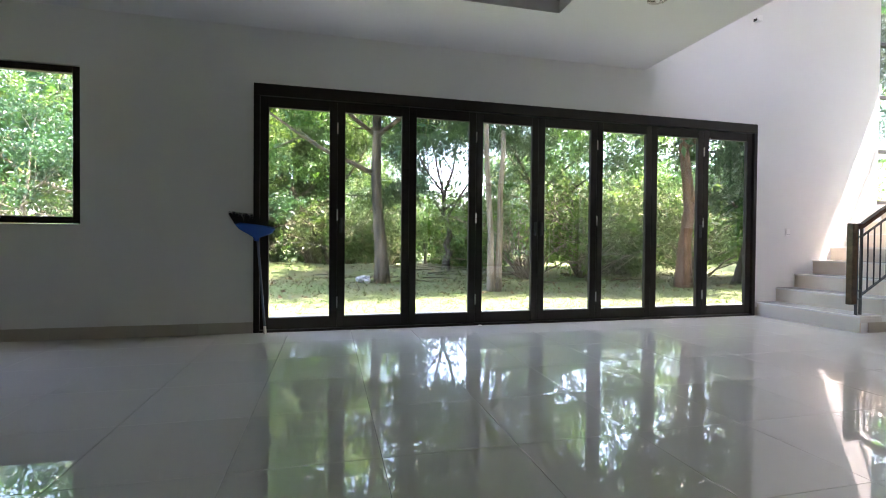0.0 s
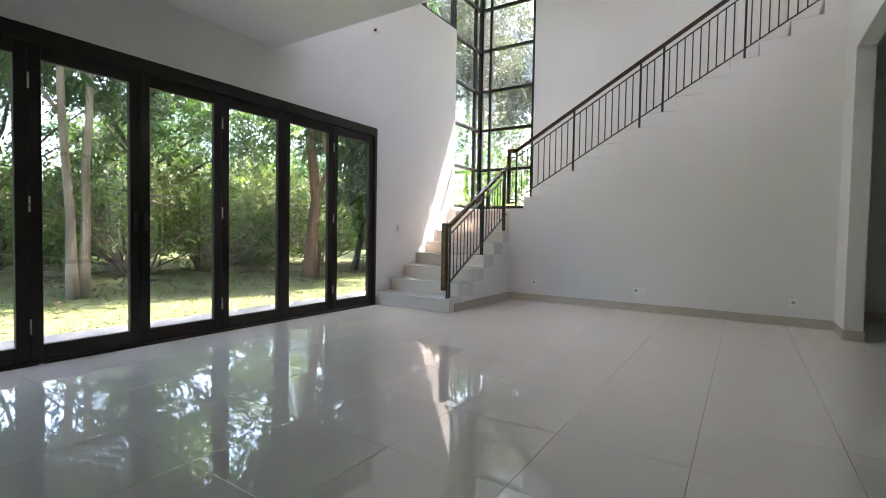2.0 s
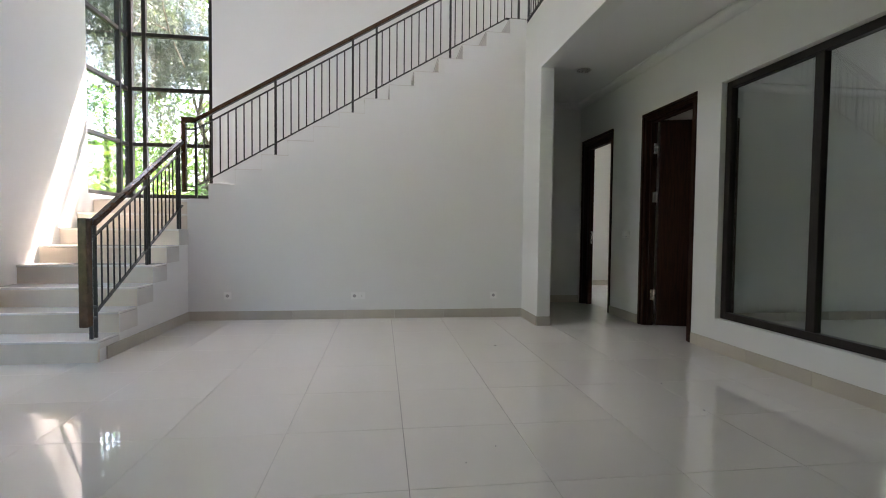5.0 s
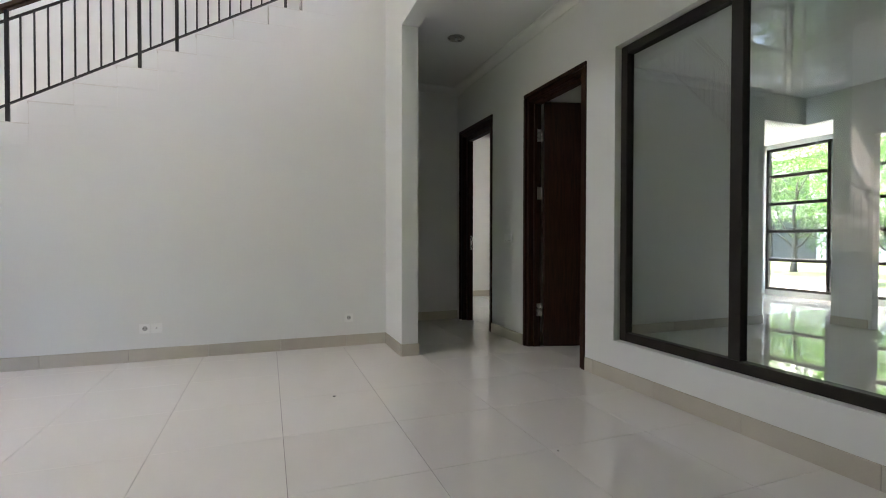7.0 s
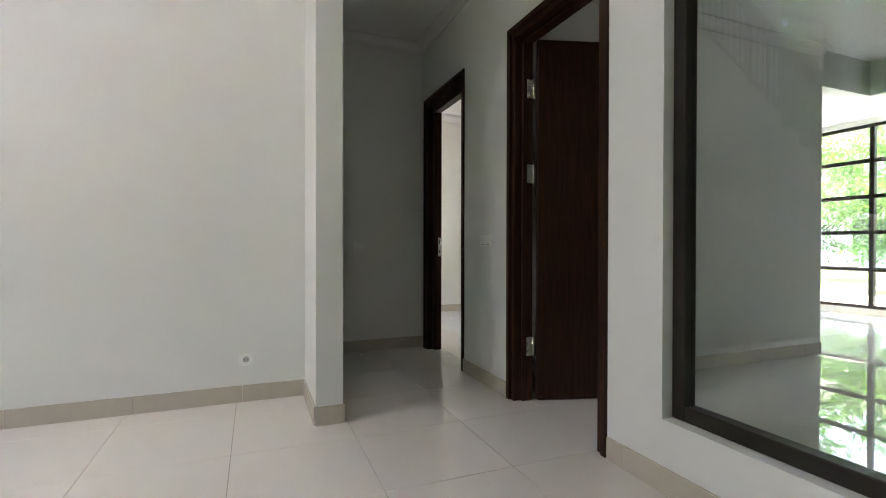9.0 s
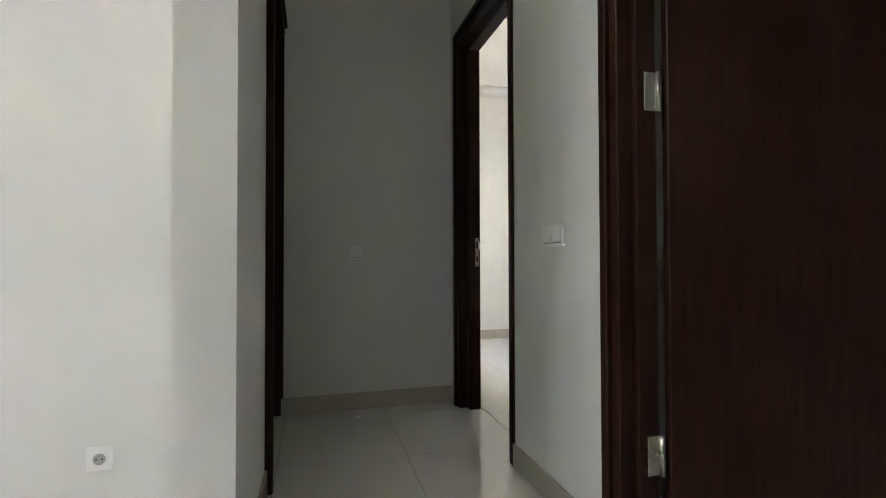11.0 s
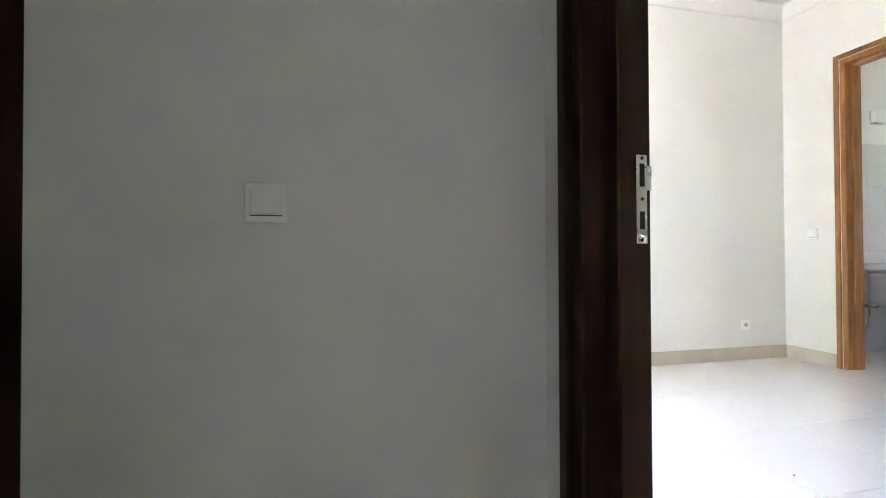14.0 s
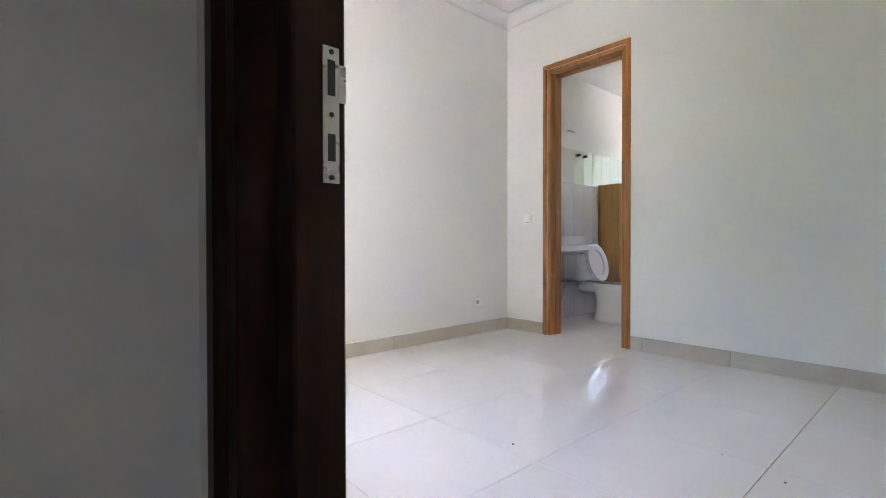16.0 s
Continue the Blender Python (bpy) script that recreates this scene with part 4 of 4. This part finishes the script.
def leaf_mesh(name, centers, ways, size, material, leaflets=7, wide=0.36):
    """Sprays of paired leaflets on short stalks, one spray at each centre along its way."""
    n = len(centers)
    ways = ways / np.linalg.norm(ways, axis=1, keepdims=True)
    helper = rng.normal(size=(n, 3))
    side = np.cross(ways, helper)
    side /= np.linalg.norm(side, axis=1, keepdims=True)
    verts = []
    for k in range(leaflets):
        f = (k // 2 + 0.6) / (leaflets / 2 + 0.4)
        sgn = 0 if k == leaflets - 1 else (1 if k % 2 else -1)
        base = centers + ways * (size * f)[:, None]
        out = ways * (0.55 if sgn else 1.0) + side * sgn * 0.9 + rng.normal(scale=0.22, size=(n, 3))
        out /= np.linalg.norm(out, axis=1, keepdims=True)
        L = size * rng.uniform(0.42, 0.66, n) * (1.0 - 0.25 * abs(f - 0.5))
        across = np.cross(out, helper + rng.normal(scale=0.6, size=(n, 3)))
        across /= np.linalg.norm(across, axis=1, keepdims=True)
        mid, tip = base + out * (L * 0.45)[:, None], base + out * L[:, None]
        tip[:, 2] -= L * 0.14
        w = (L * wide * 0.5)[:, None] * across
        verts.append(np.stack([base, mid + w, tip, mid - w], 1))
    v = np.stack(verts, 1).reshape(-1, 3)
    me = bpy.data.meshes.new(name)
    m = len(v) // 4
    me.vertices.add(len(v)), me.loops.add(len(v)), me.polygons.add(m)
    me.vertices.foreach_set("co", v.astype(np.float32).ravel())
    me.loops.foreach_set("vertex_index", np.arange(len(v), dtype=np.int32))
    me.polygons.foreach_set("loop_start", np.arange(0, len(v), 4, dtype=np.int32))
    me.update(), me.validate()
    me.materials.append(material)
    return me


def grow(seed, height, fork, radius, lean=(0, 0), spread=1.0, crown_low=0.45, twin=False, limbs=6):
    """Tapered trunk and limbs as lists of points with radii; returns the rods and the tips where leaves sit."""
    r = random.Random(seed)
    rods, tips = [], []

    def limb(p, way, length, rad, level):
        pts, rads = [p.copy()], [rad]
        steps = 5
        for k in range(steps):
            way = (way + Vector((r.gauss(0, 0.16), r.gauss(0, 0.16), r.gauss(0.03, 0.10)))).normalized()
            pts.append(pts[-1] + way * (length / steps))
            rads.append(rad * (1 - 0.72 * (k + 1) / steps))
        rods.append((pts, rads))
        if level >= 2:
            tips.extend(pts[2:])
        if level < 3:
            for k in range(r.randint(3, 4)):
                i = r.randint(2, steps)
                turn = Vector((r.gauss(0, 1), r.gauss(0, 1), r.gauss(0.25, 0.5))).normalized()
                limb(pts[i], (way * 0.6 + turn * 0.9).normalized(), length * r.uniform(0.5, 0.72), max(0.008, rads[i] * 0.62), level + 1)

    for s in ((-1, 1) if twin else (0,)):
        pts, rads = [], []
        for k in range(9):
            f = k / 8
            w = 0.15 if radius > 0.1 else 0.06
            pts.append(Vector((lean[0] * f * height + s * (0.06 + 0.22 * f) + r.gauss(0, w) * f, lean[1] * f * height + r.gauss(0, w) * f, -0.25 + f * (height * fork + 0.25))))
            rads.append(radius * (1.55 if k == 0 else 1.12 if k == 1 else 1 - 0.5 * f))
        rods.append((pts, rads))
        for k in range(limbs):
            i = r.randint(max(3, int(8 * crown_low)), 8)
            a = 2 * math.pi * (k + r.random() * 0.7) / limbs
            way = Vector((math.cos(a) * spread, math.sin(a) * spread, r.uniform(0.35, 1.1))).normalized()
            limb(pts[i], way, height * r.uniform(0.26, 0.38), rads[i] * 0.55, 1)
        limb(pts[-1], Vector((lean[0], lean[1], 1)).normalized(), height * 0.35, rads[-1] * 0.8, 1)
    return rods, tips


def tree(at, seed, height, fork, radius, bark, leaf, label, lean=(0, 0), sprays=2600, size=0.34, group="garden trees", keep=0.42, tight=0.27, leaflets=7, wide=0.36, **more):
    t = thing("tree", (at[0], at[1], ground_z(*at)), label, "tree", group)
    t.matrix_basis = Matrix.Identity(4)
    rods, tips = grow(seed, height, fork, radius, lean, **more)
    bm = bmesh.new()
    clear = 6.6 - at[1]
    for pts, rads in rods:
        if min(p.y for p in pts) > clear:
            tube(pts, rads, 10 if rads[0] > 0.08 else 5, bm)
    part("trunk", bm, bark, t)
    tips = [p for p in tips if p.y > clear + 0.4]
    tp = np.array([tuple(p) for p in tips])
    some = rng.permutation(len(tp))[:max(8, int(len(tp) * keep))]
    pick = some[rng.integers(0, len(some), sprays)]
    c = tp[pick] + rng.normal(scale=tight, size=(sprays, 3)) * np.array([1, 1, 0.45])
    ways = rng.normal(size=(sprays, 3)) + np.array([0, 0, -0.15])
    crown = new("crown", leaf_mesh("crown", c, ways, rng.uniform(0.7, 1.25, sprays) * size, leaf, leaflets, wide))
    crown.parent = t
    t.matrix_basis = pose(at[0], at[1], ground_z(*at))
    return t


G, D, Yl = LEAVES[:3]
trees = [
    tree((1.88, 11.4), 1, 12.0, 0.62, 0.15, BARKS[0], G, "tall leaning tree with a grey-brown trunk and feathery green leaves", lean=(-0.03, 0), sprays=8200, size=0.28, crown_low=0.35, limbs=9, tight=0.3, keep=0.45),
    tree((4.02, 9.3), 2, 8.6, 0.68, 0.07, BARKS[1], D, "slender twin-stemmed tree with pale bark and dark leaves", twin=True, sprays=2400, size=0.40, crown_low=0.45, limbs=6, keep=0.5, wide=0.42),
    tree((4.32, 14.7), 3, 9.5, 0.2, 0.15, BARKS[3], D, "low forked tree with dark spreading limbs and sparse leaves", sprays=2800, size=0.25, crown_low=0.85, spread=0.55, keep=0.4, tight=0.28),
    tree((8.82, 9.35), 4, 9.0, 0.6, 0.16, BARKS[2], D, "tree with a red-brown trunk and a dense dark crown", sprays=4800, size=0.40, crown_low=0.3, limbs=9, keep=0.6, wide=0.42),
    tree((10.8, 9.9), 5, 8.0, 0.4, 0.10, BARKS[3], D, "leaning dark-stemmed tree at the lawn's edge", lean=(0.12, 0), sprays=3200, size=0.34, crown_low=0.5, keep=0.5),
    tree((0.9, 16.3), 6, 11.0, 0.42, 0.16, BARKS[0], Yl, "leaning tree with a bent trunk and yellow-green leaves", lean=(-0.24, 0.05), sprays=8200, size=0.28, crown_low=0.35, limbs=8, keep=0.5, tight=0.32),
    tree((7.2, 14.2), 7, 10.0, 0.55, 0.12, BARKS[0], G, "straight green-leaved tree among the bushes", sprays=3600, size=0.34, crown_low=0.45, limbs=10, keep=0.55),
    tree((-1.6, 19.5), 8, 11.0, 0.42, 0.18, BARKS[1], G, "pale-stemmed tree with bright green leaves", sprays=7000, size=0.32, crown_low=0.3, keep=0.5, tight=0.34),
]
far_trees = [
    tree((-6.0, 26.0), 51, 11.0, 0.45, 0.17, BARKS[0], Yl, "leafy tree standing further back in the wood", sprays=2600, size=0.42, crown_low=0.3, limbs=7, keep=0.6, tight=0.4, leaflets=4, group="wood trees"),
    tree((2.0, 28.0), 52, 9.5, 0.4, 0.15, BARKS[3], G, "leafy tree standing further back in the wood", sprays=2600, size=0.40, crown_low=0.3, limbs=7, keep=0.6, tight=0.4, leaflets=4, group="wood trees"),
    tree((12.0, 25.0), 53, 10.0, 0.5, 0.16, BARKS[1], D, "leafy tree standing further back in the wood", sprays=2600, size=0.42, crown_low=0.35, limbs=7, keep=0.6, tight=0.4, leaflets=4, group="wood trees"),
]
# leaves use the paler colour that carries the haze seen through the stair window
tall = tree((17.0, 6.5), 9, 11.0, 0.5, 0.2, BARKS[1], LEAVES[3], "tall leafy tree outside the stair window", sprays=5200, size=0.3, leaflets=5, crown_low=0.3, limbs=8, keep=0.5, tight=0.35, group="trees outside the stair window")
# the last copy is added to dapple the sun on the stair wall
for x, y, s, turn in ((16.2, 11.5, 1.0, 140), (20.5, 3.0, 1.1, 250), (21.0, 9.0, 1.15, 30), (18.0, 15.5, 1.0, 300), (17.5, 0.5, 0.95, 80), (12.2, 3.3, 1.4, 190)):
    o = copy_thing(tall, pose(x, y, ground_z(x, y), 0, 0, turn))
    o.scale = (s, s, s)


def shrub(at, seed, height, leaf, label, sprays=1000):
    s = thing("shrub", (at[0], at[1], ground_z(*at)), label, "shrub", "garden shrubs")
    s.matrix_basis = Matrix.Identity(4)
    r = random.Random(seed)
    bm, tips = bmesh.new(), []
    for k in range(9):
        p, way, pts = Vector((r.gauss(0, 0.2), r.gauss(0, 0.2), -0.1)), Vector((r.gauss(0, 0.45), r.gauss(0, 0.45), 1)).normalized(), []
        for j in range(6):
            pts.append(p.copy())
            way = (way + Vector((r.gauss(0, 0.25), r.gauss(0, 0.25), -0.05))).normalized()
            p = p + way * height / 5
        tube(pts, [0.03 * (1 - 0.14 * j) for j in range(6)], 5, bm)
        tips += pts[1:]
    part("stems", bm, BARKS[0], s)
    tp = np.array([tuple(p) for p in tips])
    c = tp[rng.integers(0, len(tp), sprays)] + rng.normal(scale=0.3, size=(sprays, 3))
    c[:, 2] = np.maximum(c[:, 2], 0.05)
    f = new("foliage", leaf_mesh("foliage", c, rng.normal(size=(sprays, 3)) + np.array([0, 0, 0.2]), rng.uniform(0.6, 1.4, sprays) * 0.33, leaf, 5, 0.46))
    f.parent = s
    s.matrix_basis = pose(at[0], at[1], ground_z(*at))
    return s


def thicket(at, seed, height, leaf, label, stems=38, sprays=640):
    """A clump of many thin arching bare stems with sparse leaves."""
    s = thing("thicket", (at[0], at[1], ground_z(*at)), label, "bush", "garden thickets")
    s.matrix_basis = Matrix.Identity(4)
    r = random.Random(seed)
    bm, tips = bmesh.new(), []
    for k in range(stems):
        p, way, pts = Vector((r.gauss(0, 0.12), r.gauss(0, 0.12), -0.1)), Vector((r.gauss(0, 0.34), r.gauss(0, 0.34), 1)).normalized(), []
        bend, thick = Vector((way.x, way.y, 0)) * 0.26, r.uniform(0.014, 0.034)
        for j in range(8):
            pts.append(p.copy())
            way = (way + bend + Vector((r.gauss(0, 0.12), r.gauss(0, 0.12), -0.03 * j))).normalized()
            p = p + way * height / 7 * r.uniform(0.8, 1.2)
        tube(pts, [thick * (1 - 0.11 * j) for j in range(8)], 5, bm)
        tips += pts[3:]
        for q in (2, 3, 4, 5, 6):
            d = Vector((r.gauss(0, 1), r.gauss(0, 1), r.gauss(0.3, 0.5))).normalized()
            tube([pts[q], pts[q] + d * height * 0.12, pts[q] + d * height * 0.2 + Vector((0, 0, 0.08))], [0.012, 0.009, 0.005], 4, bm)
            tips.append(pts[q] + d * height * 0.2)
    part("stems", bm, BARKS[1], s)
    tp = np.array([tuple(p) for p in tips])
    c = tp[rng.integers(0, len(tp), sprays)] + rng.normal(scale=0.2, size=(sprays, 3))
    f = new("foliage", leaf_mesh("foliage", c, rng.normal(size=(sprays, 3)), rng.uniform(0.6, 1.4, sprays) * 0.27, leaf, 5, 0.42))
    f.parent = s
    s.matrix_basis = pose(at[0], at[1], ground_z(*at))
    return s


bush = thicket((6.2, 12.6), 41, 3.6, Yl, "leggy bush of many thin arching bare stems")
for x, y, sc, turn in ((7.9, 12.3, 1.0, 60), (9.6, 13.4, 1.0, 250), (0.0, 16.6, 0.8, 120), (12.2, 12.8, 1.0, 10), (1.2, 18.5, 1.1, 200), (3.0, 19.5, 0.9, 320), (5.4, 18.2, 0.9, 90), (8.6, 17.5, 1.2, 170), (-2.6, 15.2, 1.0, 30), (-5.5, 17.0, 1.2, 280), (12.8, 16.5, 1.2, 130)):
    o = copy_thing(bush, pose(x, y, ground_z(x, y), 0, 0, turn))
    o.scale = (sc, sc, sc)

for x, y, k, turn in ((-5.2, 15.5, 2, 70), (-8.5, 17.0, 2, 200), (-2.8, 14.6, 2, 130)):
    o = copy_thing(far_trees[k], pose(x, y, ground_z(x, y), 0, 0, turn))
    o.scale = (0.58, 0.58, 0.58)
    tagged(o, "leafy green tree at the lawn's edge", "tree", "garden trees")

# trees and shrubs further off repeat the kinds that stand near
place = random.Random(11)
far_spots = []
for k in range(22):
    far_spots.append((-20 + 2.5 * k + place.uniform(-1, 1), place.uniform(18, 30)))
for k in range(4):
    far_spots.append((24 + 2.2 * (k % 2), -1 + 5 * k))
for k, (x, y) in enumerate(far_spots):
    opening = 0.06 < math.atan2(x, y) < 0.47
    s = place.uniform(0.4, 0.55) if opening else place.uniform(0.9, 1.35)
    o = copy_thing(far_trees[k % 3], pose(x, y, ground_z(x, y), 0, 0, place.uniform(0, 360)) @ Matrix.Scale(s, 4))
    o.scale = (s, s, s)
    tagged(o, "leafy tree standing further back in the wood", "tree", "wood trees")
shrubs = [shrub((0.2, 18.2), 31, 1.8, G, "loose green shrub at the edge of the wood"), shrub((5.6, 15.8), 32, 2.2, G, "bushy green shrub at the edge of the wood"),
          shrub((10.2, 13.6), 33, 2.0, Yl, "yellow-green shrub at the edge of the wood")]
for k in range(15):
    x = -5 + 29 * (k + place.random()) / 15
    y = place.uniform(17, 24) if x > -4 else place.uniform(10, 20)
    s = place.uniform(0.8, 1.5)
    o = copy_thing(shrubs[k % 3], pose(x, y, ground_z(x, y), 0, 0, place.uniform(0, 360)))
    o.scale = (s, s, s)
for k in range(8):
    x, y, s = place.uniform(11.5, 16), place.uniform(0, 12), place.uniform(0.8, 1.3)
    o = copy_thing(shrubs[k % 3], pose(x, y, ground_z(x, y), 0, 0, place.uniform(0, 360)))
    o.scale = (s, s, s)

# lawn blades, fallen leaves and a discarded bag
n = 11000
gx_, gy_ = rng.uniform(-5, 15, n), 5.98 + rng.uniform(0, 1, n) ** 1.3 * 7.0
c = np.stack([gx_, gy_, np.array([ground_z(a, b) for a, b in zip(gx_, gy_)])], 1)
ways = rng.normal(scale=0.5, size=(n, 3)) + np.array([0, 0, 1.0])
tagged(new("grass", leaf_mesh("grass", c, ways, rng.uniform(0.05, 0.11, n), GRASS, leaflets=5, wide=0.16)), "short sunlit lawn grass", "grass", kind="stuff")
n = 3200
lx, ly = rng.uniform(-5, 14, n), rng.uniform(8.5, 16, n)
c = np.stack([lx, ly, np.array([ground_z(a, b) + 0.015 for a, b in zip(lx, ly)])], 1)
ways = rng.normal(size=(n, 3)) * np.array([1, 1, 0.15])
tagged(new("fallen_leaves", leaf_mesh("fallen_leaves", c, ways, rng.uniform(0.08, 0.16, n), LITTER, leaflets=2, wide=0.5)), "dry brown leaves fallen under the trees", "leaves", kind="stuff")
bm = bmesh.new()
bmesh.ops.create_icosphere(bm, subdivisions=3, radius=0.17)
for v in bm.verts:
    k = 0.75 + 0.5 * noise.noise(v.co * 9) + 0.25 * noise.noise(v.co * 22)
    v.co = Vector((v.co.x * 1.35 * k, v.co.y * k, max(-0.1, v.co.z * 0.7 * k)))
bag = tagged(part("rubbish_bag", bm, BAG), "crumpled grey-white plastic bag on the ground by a tree", "bag")
bag.location = (1.42, 11.2, ground_z(1.42, 11.2) + 0.09)
for k in range(60):
    x, y, a, L = place.uniform(0.5, 9), place.uniform(11, 15.5), place.uniform(0, 6.28), place.uniform(0.4, 1.6)
    z = ground_z(x, y) + 0.02
    q = (x + L * math.cos(a), y + L * math.sin(a) * 0.5)
    tagged(part("fallen_branch", tube([(x, y, z), ((x + q[0]) / 2, (y + q[1]) / 2 + 0.06, z + 0.03), (q[0], q[1], ground_z(*q) + 0.02)], [0.018, 0.013, 0.006], 5), BARKS[0]),
           "dry fallen branch on the ground", "branch", "fallen branches")

# the far wood behind, one mass of foliage
n = 5000
a = rng.uniform(math.radians(-25), math.radians(205), n)
rad = rng.uniform(36, 52, n)
c = np.stack([4 + rad * np.cos(a), 4 + rad * np.sin(a), rng.uniform(0, 1, n) ** 1.3 * (4.5 + 2 * np.sin(a * 9)) + 0.3], 1)
far = new("far_wood", leaf_mesh("far_wood", c, rng.normal(size=(n, 3)), rng.uniform(0.9, 1.7, n), LEAVES[0], wide=0.4))
tagged(far, "light green far wood behind the garden", "wood", kind="stuff")

structure("pavement_front", box((2.2, -12.5, -0.4), (12.0, -8.52, -0.06), 0.004), CONCRETE, "grey concrete forecourt in front of the house", "pavement")
# front garden: paving, lawn trees and the house across the road
structure("road", box((-30, -24, -0.3), (40, -17.5, -0.10), 0.004), ASPHALT, "pale paved road in front of the house")
for x, y, s in ((10.6, -15.2, 0.62), (14.5, -17.2, 0.7), (6.5, -14.5, 0.6)):
    o = copy_thing(far_trees[1], pose(x, y, -0.14, 0, 0, 40 * x))
    o.scale = (s, s, s)
    tagged(o, "young leafy street tree in front of the house", "tree", "street trees")


def house(x, y):
    h = thing("house", (x, y, -0.1), "white two-storey house with a grey roof across the road", "house")
    part("wall", solid_wall("x", y, -6.0, x - 7, x + 7, -0.1, 5.6, [(x - 5.5, x - 3.2, 0.0, 2.4), (x - 1.2, x + 1.0, 0.8, 2.3), (x + 2.6, x + 5.2, 0.0, 2.4), (x - 5, x - 3, 3.4, 4.8), (x + 3, x + 5, 3.4, 4.8)]), FASCIA, h)
    bm = bmesh.new()
    quads(bm, [(x - 7.6, y + 0.7, 5.6), (x + 7.6, y + 0.7, 5.6), (x + 7.6, y - 6.7, 5.6), (x - 7.6, y - 6.7, 5.6), (x - 4, y - 3, 7.8), (x + 4, y - 3, 7.8)],
          [(0, 1, 5, 4), (1, 2, 5), (2, 3, 4, 5), (3, 0, 4), (3, 2, 1, 0)])
    part("roof", bm, ROOF, h)
    for a, b, c, d in ((x - 5.5, x - 3.2, 0.0, 2.4), (x - 1.2, x + 1.0, 0.8, 2.3), (x + 2.6, x + 5.2, 0.0, 2.4), (x - 5, x - 3, 3.4, 4.8), (x + 3, x + 5, 3.4, 4.8)):
        w = part("window", bmesh_frame(a, b, c, d, y - 0.3, y - 0.2, 0.08, 0.08, 0.08), ALU, h)
        part("pane", box((a + 0.07, y - 0.27, c + 0.07), (b - 0.07, y - 0.25, d - 0.07)), stuff("dark_far_glass", (0.05, 0.06, 0.07), 0.1), w)
    part("canopy", box((x - 6, y, 2.55), (x - 2.7, y + 1.6, 2.75), 0.02), ROOF, h)
    return h


house(17.0, -27.0)
o = copy_thing(house(2.0, -27.5), pose(31.0, -27.2, -0.1))


# crumbs and scraps on the floors
def crumb(x, y, size, material, label, seed):
    r = random.Random(seed)
    bm = bmesh.new()
    bmesh.ops.create_icosphere(bm, subdivisions=1, radius=size)
    for v in bm.verts:
        v.co = Vector((v.co.x * r.uniform(0.6, 1.4), v.co.y * r.uniform(0.6, 1.3), v.co.z * 0.35))
    ob = tagged(part("debris", bm, material), label, "debris", "floor debris")
    ob.location = (x, y, size * 0.3)


for k, (x, y, s) in enumerate(((6.145, 0.266, 0.010), (4.965, -0.64, 0.006), (8.149, -0.876, 0.005), (3.997, 0.931, 0.004), (4.148, 0.757, 0.004), (4.471, -0.60, 0.006),
                               (9.217, -2.956, 0.006), (8.391, -3.408, 0.006), (8.61, -3.484, 0.004))):
    crumb(x, y, s, DARKPLASTIC, "tiny dark crumb on the tiled floor", k)
crumb(8.605, -1.026, 0.018, PLASTIC, "white paper scrap on the corridor floor", 20)
crumb(2.17, 4.655, 0.022, PLASTIC, "white scrap at the foot of the patio doors", 21)

# ---- floor tiles, last ----
tile_mesh = mesh_of("floor_tile", box((0.0010, 0.0010, -0.012), (0.5975, 0.5975, 0.0), 0.0006), TILE)


def lay(parent, x0, y0, xs, ys, px, py, spare):
    for i in range(*xs):
        for j in range(*ys):
            ob = new("tile", tile_mesh)
            ob.parent = parent
            ob.location = (x0 + px * i, y0 + py * j, 0)
            ob.scale = (px / 0.5985, py / 0.5985, 1)
            if y0 > -3 and y0 < -2 and ob.location.y + py > -1.816:
                ob.scale.y *= (-1.816 - ob.location.y) / py
            if spare(ob.location.x, ob.location.y):
                bpy.data.objects.remove(ob)


lay(floor, 3.803, -0.005, (-14, 9), (-3, 8), 0.5985, 0.603, lambda x, y: x > 8.7 or y > 4.69)
floor_bed = structure("floor_bedroom", box((7.1, -8.3, -0.0125), (11.2, SY - 0.1, -0.0085)), GROUT, "polished cream bedroom floor tiles with thin joints", "floor")
lay(floor_bed, 9.06, -2.90, (-3, 4), (-9, 3), 0.60, 0.60, lambda x, y: y > -1.8 or (y < -5.4 and x < 9.3))
floor_front = structure("floor_front", box((2.3, -8.5, -0.0125), (7.15, -1.816, -0.0008)), TILE, "polished cream floor of the glazed room", "floor")
structure("floor_entry", box((7.15, -8.5, -0.0125), (9.37, -5.1, -0.0012)), TILE, "polished cream floor of the front room", "floor")
